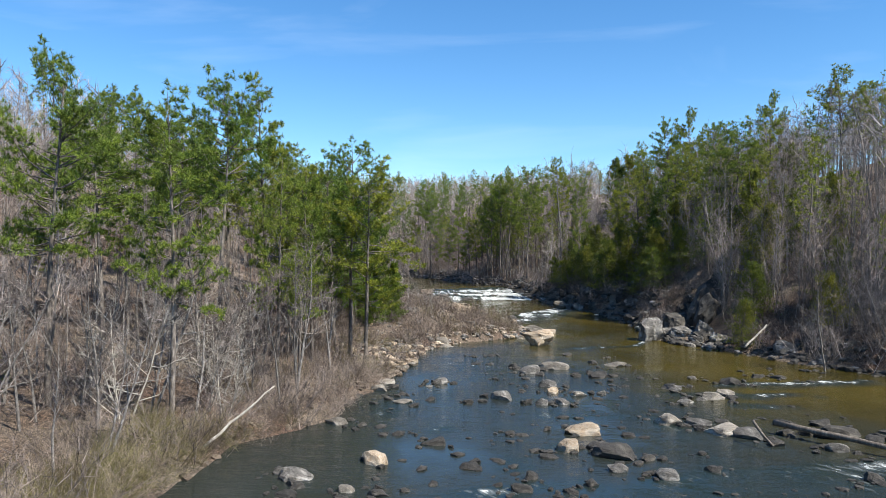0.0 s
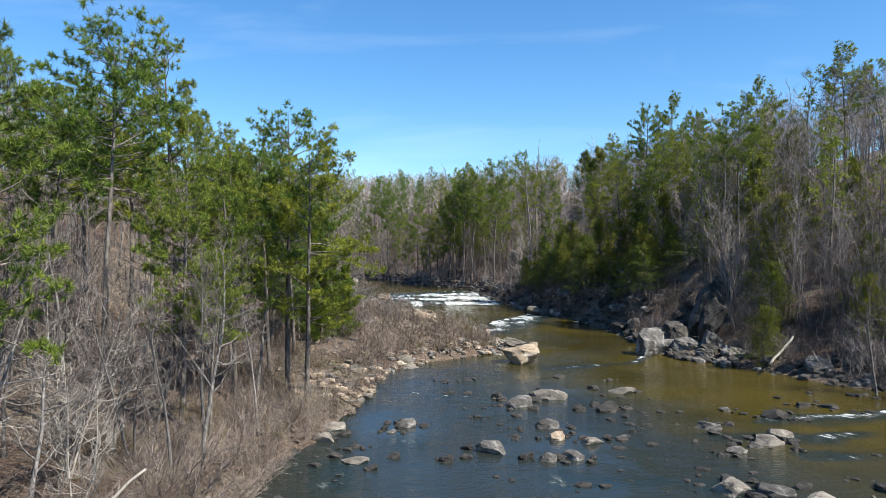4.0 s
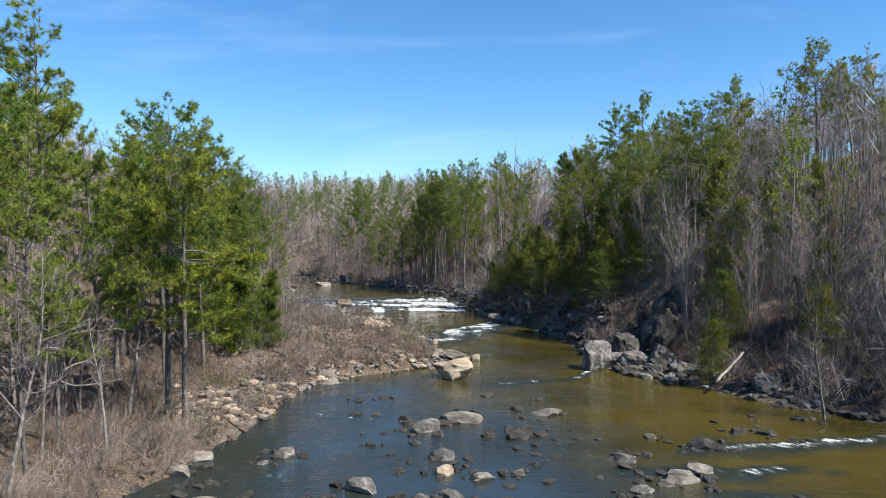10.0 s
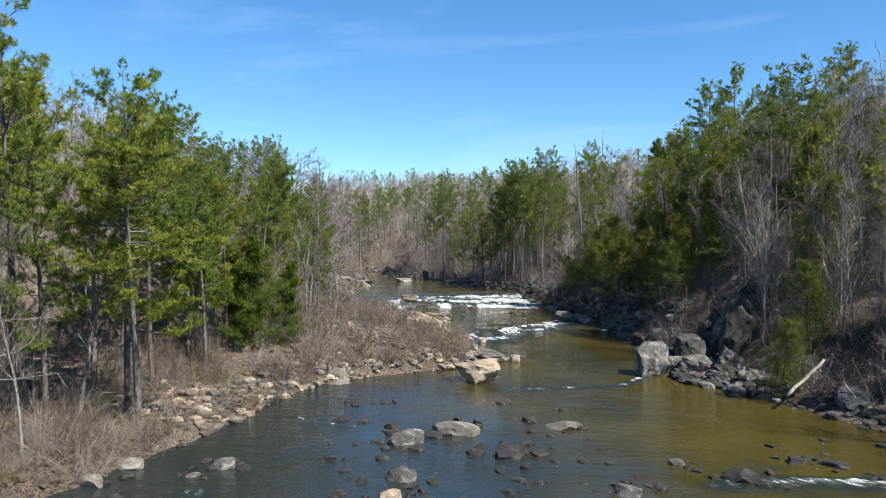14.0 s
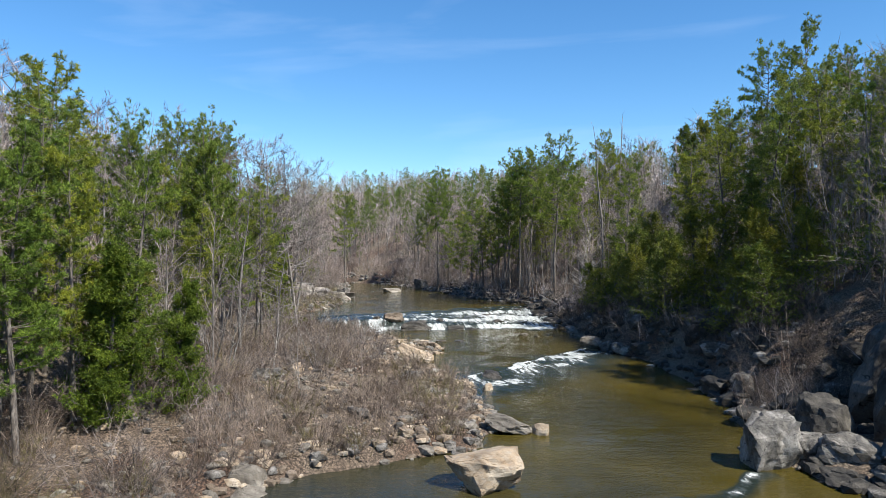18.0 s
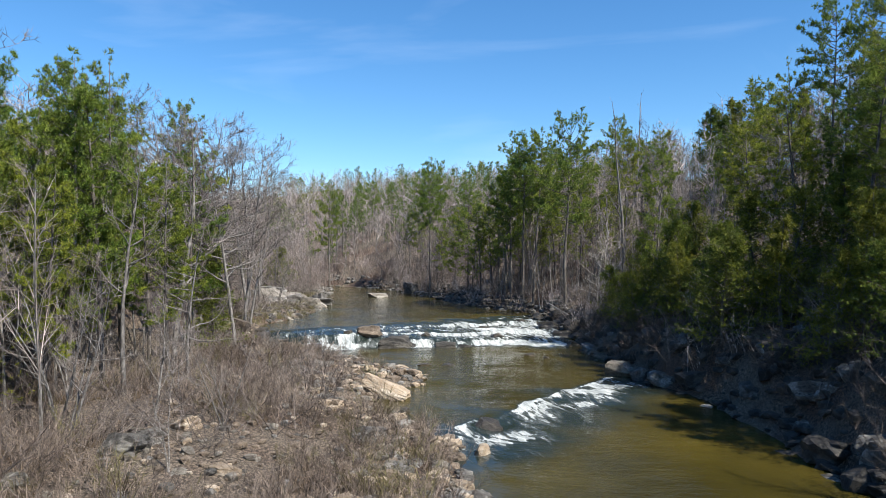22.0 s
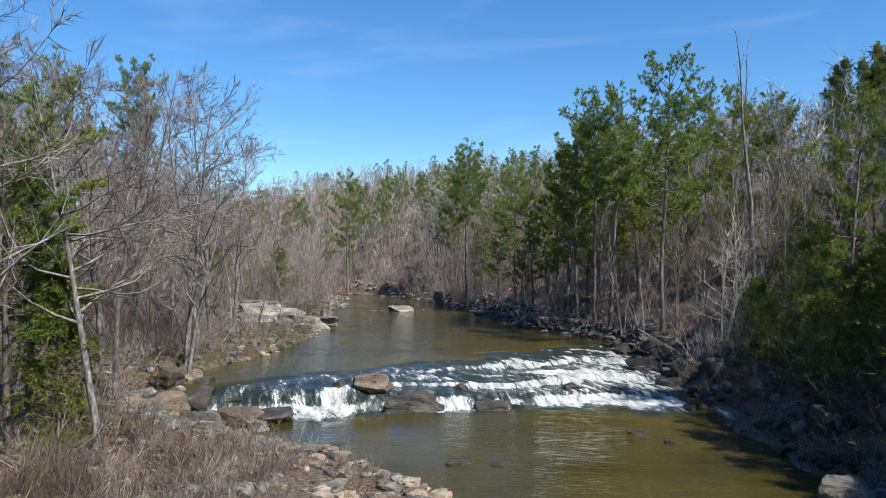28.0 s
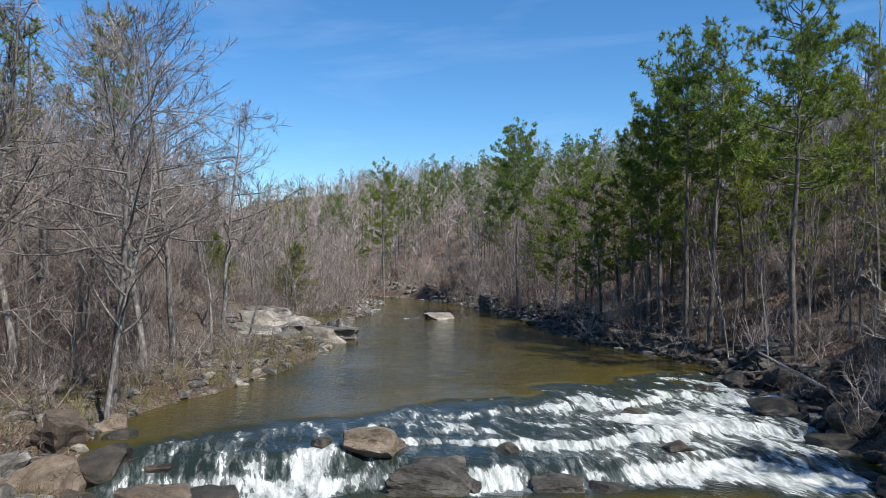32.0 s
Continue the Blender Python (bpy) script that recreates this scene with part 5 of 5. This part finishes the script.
boulder(520, 25.2, 75.2, -0.2, (2.4, 1.6, 0.9), -30, M_DARK, "dark flat rock at the water's edge", (5, 10))
boulder(507, 3.0, 104.4, 0.9, (3.4, 1.7, 0.9), -15, M_TAN, "pale tilted slab on the grassy bar", (0, 20), 5, True)
boulder(508, 18.9, 114.4, 0.4, (2.3, 1.9, 1.7), 15, M_PALE, "pale-topped boulder at the end of the riffle", (0, -15))
boulder(509, 21.3, 110.6, 0.5, (1.9, 1.6, 1.3), -10, M_ROCK, "grey boulder at the foot of the bank")
boulder(510, -12.0, 182.4, 1.5, (3.8, 2.6, 1.6), 5, M_PALE, "pale rock in the middle of the upper pool")
boulder(511, -7.6, 194.0, 2.0, (3.2, 2.6, 2.6), 0, M_ROCK, "grey boulder at the upper bend")
boulder(512, -17.6, 161.5, 1.5, (5.6, 3.4, 2.0), 12, M_ROCK, "long pale bedrock ledge beside the upper pool", (0, 4), 5, True)
boulder(535, -21.8, 163.4, 2.0, (5.0, 3.6, 2.1), -8, M_PALE, "long pale bedrock ledge beside the upper pool", (3, -4), 6, True)
boulder(536, -25.4, 165.6, 2.9, (4.6, 3.4, 2.0), 20, M_ROCK, "long pale bedrock ledge beside the upper pool", (0, 6), 6, True)
boulder(537, -18.2, 156.4, 1.8, (3.2, 2.4, 1.2), -20, M_PALE, "pale flat slab beside the upper pool", (4, 4), 5, True)
boulder(538, -22.4, 157.6, 2.5, (3.8, 2.6, 1.4), 30, M_ROCK, "grey flat slab beside the upper pool", (0, 8), 6, True)
boulder(513, -26.5, 159.0, 2.6, (4.5, 3.4, 2.2), -10, M_ROCK, "grey bedrock ledge beside the upper pool", (0, 8))
for seed, x, y, z, size, turn in [(551, -17.0, 159.4, 1.4, (4.4, 3.4, 2.2), 20), (552, -20.4, 160.6, 1.8, (4.8, 3.8, 2.4), -15), (553, -24.0, 161.8, 2.2, (4.6, 4.0, 2.6), 40), (554, -19.4, 157.0, 1.6, (3.4, 2.8, 1.8), 60), (555, -23.0, 157.8, 2.0, (3.8, 3.0, 2.0), 5), (556, -17.6, 164.0, 1.7, (3.6, 3.0, 2.3), 75)]:
    boulder(seed, x, y, z, size, turn, M_PALE if seed % 2 else M_ROCK, "rough pale bedrock outcrop beside the upper pool", (0, 5), 13)
boulder(514, -8.6, 123.9, 0.2, (3.9, 2.2, 1.4), 8, M_BROWN, "brown slab below the falls", (0, 6))
for seed, x, y, w, mat in [(541, -12.6, 125.4, 2.2, M_WET), (542, -13.4, 123.6, 2.6, M_BROWN), (543, -11.8, 123.0, 1.5, M_WET), (544, -14.8, 125.6, 2.4, M_BROWN), (545, -13.2, 127.2, 1.5, M_WET), (546, -15.6, 123.4, 2.4, M_ROCK), (547, -14.4, 121.4, 2.2, M_BROWN), (548, -14.6, 128.6, 1.6, M_BROWN)]:
    boulder(seed, x, y, float(ground_z(x, y)) - 0.3 * w, (w, w * 0.8, w * 0.75), seed * 37 % 180, mat, "rounded boulder at the edge of the falls", (5, -6))
boulder(524, -10.4, 122.4, 0.3, (1.7, 1.4, 0.9), 30, M_BROWN, "small brown boulder below the falls")
boulder(521, -2.9, 129.4, 1.1, (2.7, 2.2, 1.7), 14, M_BROWN, "brown rounded boulder at the lip of the falls", (0, -6), 9)
boulder(525, -0.2, 128.0, 0.2, (3.4, 2.0, 1.7), 4, M_DARK, "dark wet ledge the falls split around", (4, 3), 6, True)
boulder(526, 1.5, 128.3, 0.2, (1.1, 1.2, 1.1), 40, M_DARK, "dark wet ledge the falls split around", (4, 0), 7)
boulder(527, 4.6, 129.2, 0.1, (2.1, 1.4, 1.2), 12, M_DARK, "dark wet ledge the falls split around", (6, -4), 7, True)
boulder(528, 6.5, 129.4, 0.0, (2.2, 1.6, 1.1), -10, M_DARK, "low dark rock at the foot of the falls", (4, 4), 9)


random.seed(37)
for x, y, w, mat in [(0.3, 71.9, 1.9, M_PALE), (3.8, 73.4, 1.4, M_DARK), (5.3, 70.9, 1.0, M_DARK), (2.3, 70.8, 1.3, M_TAN), (7.2, 71.8, 1.2, M_DARK), (-3.6, 85.3, 1.8, M_ROCK), (6.0, 78.6, 1.1, M_TAN), (8.8, 88.2, 1.2, M_TAN), (4.4, 91.6, 1.5, M_ROCK), (-3.8, 87.4, 1.7, M_ROCK), (-3.4, 90.0, 1.4, M_TAN), (5.1, 95.2, 1.3, M_TAN), (0.7, 96.2, 1.0, M_ROCK),
                     (12.5, 80.8, 1.5, M_DARK), (-1.4, 74.5, 1.1, M_TAN), (-2.6, 78.0, 1.2, M_ROCK), (1.6, 76.4, 1.0, M_TAN), (3.2, 80.2, 1.2, M_ROCK), (5.2, 84.0, 1.3, M_TAN), (8.6, 77.8, 1.1, M_PALE), (9.9, 76.6, 1.2, M_TAN), (10.1, 85.2, 1.1, M_TAN), (9.6, 87.0, 0.9, M_ROCK), (0.5, 84.6, 1.2, M_TAN), (-5.2, 81.5, 1.1, M_ROCK), (-3.0, 96.4, 1.2, M_ROCK), (-5.5, 101.5, 1.3, M_TAN), (-1.8, 105.8, 1.1, M_TAN), (0.6, 110.2, 1.2, M_TAN), (3.4, 110.6, 0.9, M_ROCK)]:
    boulder(530 + int(x * 7 + y) % 8, x, y, float(ground_z(x, y)) - 0.2 * w, (w, w * random.uniform(0.6, 0.85), w * random.uniform(0.4, 0.6)), random.uniform(-50, 50), mat, "broken slab of rock on the stony bar", (random.uniform(-9, 9), random.uniform(-16, 16)), 5, True)
random.seed(31)
# mostly near-black boulders, with the bank's shade put into their colour
for k in range(135):
    y = random.uniform(62, 150) if k > 85 else random.uniform(80, 132)
    d = random.uniform(0.1, 3.4) if k > 60 else random.uniform(0.4, 7.0)
    w = random.uniform(0.6, 2.1)
    x = float(np.interp(y, RIGHT_Y, RIGHT_X)) + d
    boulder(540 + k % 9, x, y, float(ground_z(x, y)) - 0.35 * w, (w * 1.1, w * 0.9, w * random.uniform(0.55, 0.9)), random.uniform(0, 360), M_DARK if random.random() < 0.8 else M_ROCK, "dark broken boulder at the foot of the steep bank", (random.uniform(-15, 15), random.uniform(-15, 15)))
random.seed(32)


def rubble(name, n, chooser, mat, label, seed):
    rng = random.Random(seed)
    rows, tries = [], 0
    while len(rows) < n and tries < n * 80:
        tries += 1
        spot = chooser(rng)
        if spot:
            x, y, s = spot
            rows.append((rng.randrange(6), x, y, float(ground_z(x, y)) + s * 0.12, rng.uniform(0, 6.28), s))
    flat = [(V * (1, 0.75, 0.55), F) for V, F in COBBLES]
    ob = new(name, mesh_of(name, *spread_out(flat, rows), mat))
    return tagged(ob, label, "rubble", kind="stuff")


def bar_stone(rng):
    x, y = rng.uniform(-10, 11), rng.uniform(58, 124)
    dl, _ = bank_gaps(x, y)
    near = dl < 5
    return (x, y, 0.15 + 0.75 * rng.random() ** 2 if near else 0.14 + 0.5 * rng.random() ** 2) if -0.3 < dl < 15 and (near or rng.random() < 0.4) else None


def right_stone(rng):
    y = rng.uniform(48, 215)
    x = float(np.interp(y, RIGHT_Y, RIGHT_X)) + rng.uniform(-0.6, 7.0 if 82 < y < 136 else 4.0)
    return x, y, rng.uniform(0.25, 1.15)


def upper_stone(rng):
    y = rng.uniform(120, 215)
    x = float(np.interp(y, LEFT_Y, LEFT_X)) - rng.uniform(-0.6, 6.0)
    return x, y, 0.2 + 0.8 * rng.random() ** 3


def shore_stone(rng):
    y = rng.uniform(24, 70)
    x = float(np.interp(y, LEFT_Y, LEFT_X)) - rng.uniform(-0.8, 2.4)
    return x, y, rng.uniform(0.15, 0.6)


def stream_stone(rng):
    x, y = rng.uniform(-8, 32), rng.uniform(25, 62)
    dl, dr = bank_gaps(x, y)
    return (x, y, rng.uniform(0.3, 0.7)) if max(dl, dr) < -1 and hash_noise(x, y, 7) > 0.5 else None


def shoal():
    rng = random.Random(33)
    rows = []
    while len(rows) < 330:
        spot = stream_stone(rng)
        if spot:
            x, y, k = spot
            k = 0.2 + 0.75 * rng.random() ** 2
            rows.append((rng.randrange(6), x, y, float(water_z(x, y)) - 0.02 * k, rng.uniform(0, 6.28), k))
    flat = [(V * (1, 0.7, 0.42), F) for V, F in COBBLES]
    return tagged(new("shoal_stones", mesh_of("shoal_stones", *spread_out(flat, rows), M_DARK)), "small dark stones breaking the shallow river", "stones", kind="stuff")


shoal()


def bend_stone(rng):
    y = rng.uniform(182, 262)
    if rng.random() < 0.5:
        x = float(np.interp(y, LEFT_Y, LEFT_X)) - rng.uniform(-1, 5)
    else:
        x = float(np.interp(y, RIGHT_Y, RIGHT_X)) + rng.uniform(-1, 6)
    return x, y, 0.3 + 1.3 * rng.random() ** 2


def pool_end(rng):
    x, y = rng.uniform(-16, 10), rng.uniform(186, 226)
    _, dr = bank_gaps(x, y)
    return (x, y, rng.uniform(0.7, 1.5)) if 0.3 < dr < 9 else None


stuff("pool_end_brush", brush, M_BRUSH, 170, pool_end, "brown brush at the head of the upper pool", "brush", 47)
rubble("pool_end_stones", 240, pool_end, M_ROCK, "grey rocks at the head of the upper pool", 48)
rubble("bend_stones", 700, bend_stone, M_ROCK, "grey tumbled rocks around the upper bend", 34)


def falls_side(rng):
    x, y = rng.uniform(-15.5, -2), rng.uniform(106, 124)
    dl, _ = bank_gaps(x, y)
    return (x, y, 0.25 + 1.0 * rng.random() ** 2) if -0.5 < dl < 9 else None


rubble("falls_side_stones", 210, falls_side, M_ROCK, "grey tumbled rocks on the bank below the falls", 46)
rubble("bar_stones", 560, bar_stone, M_TAN, "tumbled tan stones covering the gravel bar", 21)
rubble("bar_stones_brown", 1000, bar_stone, M_BROWN, "tumbled brown stones covering the gravel bar", 50)
rubble("bar_slabs", 620, bar_stone, M_PALE, "pale broken slabs among the brush of the bar", 52)
rubble("bar_stones_dark", 700, bar_stone, M_ROCK, "tumbled grey stones covering the gravel bar", 22)
# dark rubble whose colour also stands in for shade along the bank
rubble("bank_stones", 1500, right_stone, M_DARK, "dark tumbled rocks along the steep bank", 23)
rubble("bank_stones_grey", 350, right_stone, M_ROCK, "grey tumbled rocks along the steep bank", 24)
rubble("upper_gravel", 900, upper_stone, M_ROCK, "grey stones along the upper pool", 28)
rubble("upper_stones", 500, upper_stone, M_PALE, "pale stones along the upper pool", 25)
rubble("shore_stones", 260, shore_stone, M_BROWN, "brown stones along the wooded shore", 26)


# ---- logs ----


def log(a, b, r0, r1, mat, label, name="log", seed=0, wander=0.03):
    rng = np.random.default_rng(seed)
    a, b = np.array(a, float), np.array(b, float)
    P = a + (b - a) * np.linspace(0, 1, 9)[:, None] + np.cumsum(rng.normal(size=(9, 3)) * wander, 0)
    V, F = tube(P, np.linspace(r0, r1, 9), 8)
    ends = np.array([[0, j + 1, j] for j in range(1, 7)] + [[64, 64 + j, 64 + j + 1] for j in range(1, 7)])
    ob = new(name, mesh_of(name, V, np.concatenate([F, ends]), mat, True))
    return tagged(ob, label, "log")


log((18.6, 39.4, 0.55), (25.5, 31.0, 0.25), 0.17, 0.11, M_DARKWOOD, "long dark driftwood log lodged across the rocks", seed=1)
log((16.5, 37.4, 1.15), (16.9, 35.6, 0.15), 0.08, 0.055, M_DARKWOOD, "short grey driftwood pole propped on the rocks", seed=2)
log((28.7, 67.3, 1.0), (31.2, 68.4, 3.1), 0.11, 0.08, M_DRIFT, "pale fallen log leaning on the bank", seed=3)
log((-11.2, 33.6, 0.4), (-8.6, 36.0, 3.0), 0.085, 0.04, M_DRIFT, "pale dead trunk leaning over the shore", seed=4, wander=0.07)
log((18.6, 139.0, 2.4), (15.6, 146.5, 4.2), 0.14, 0.06, M_DRIFT, "pale fallen branch on the rocks beside the falls", seed=5)


# ---- a small house far up the valley ----


def house(x, y):
    z = float(ground_z(x, y))
    root = tagged(new("house"), "small white house glimpsed through the bare trees", "house")
    bm = bmesh.new()
    bmesh.ops.create_cube(bm, size=1, matrix=Matrix.Translation((0, 0, 1.3)) @ Matrix.Diagonal((6, 4.5, 3.0, 1)))
    me = bpy.data.meshes.new("wall")
    bm.to_mesh(me), bm.free()
    me.materials.append(M_SIDING)
    child("wall", me, root)
    V = np.array([(-3.3, -2.7, 2.75), (3.3, -2.7, 2.75), (3.3, 2.7, 2.75), (-3.3, 2.7, 2.75), (-3.3, 0, 4.3), (3.3, 0, 4.3)])
    F = np.array([(0, 1, 5), (0, 5, 4), (2, 3, 4), (2, 4, 5), (1, 2, 5), (3, 0, 4), (0, 2, 1), (0, 3, 2)])
    child("roof", mesh_of("roof", V, F, M_ROOF), root, "grey shingle roof")
    root.matrix_basis = pose(x, y, z, 0, 0, 20)
    return root


house(-47.0, 226.0)
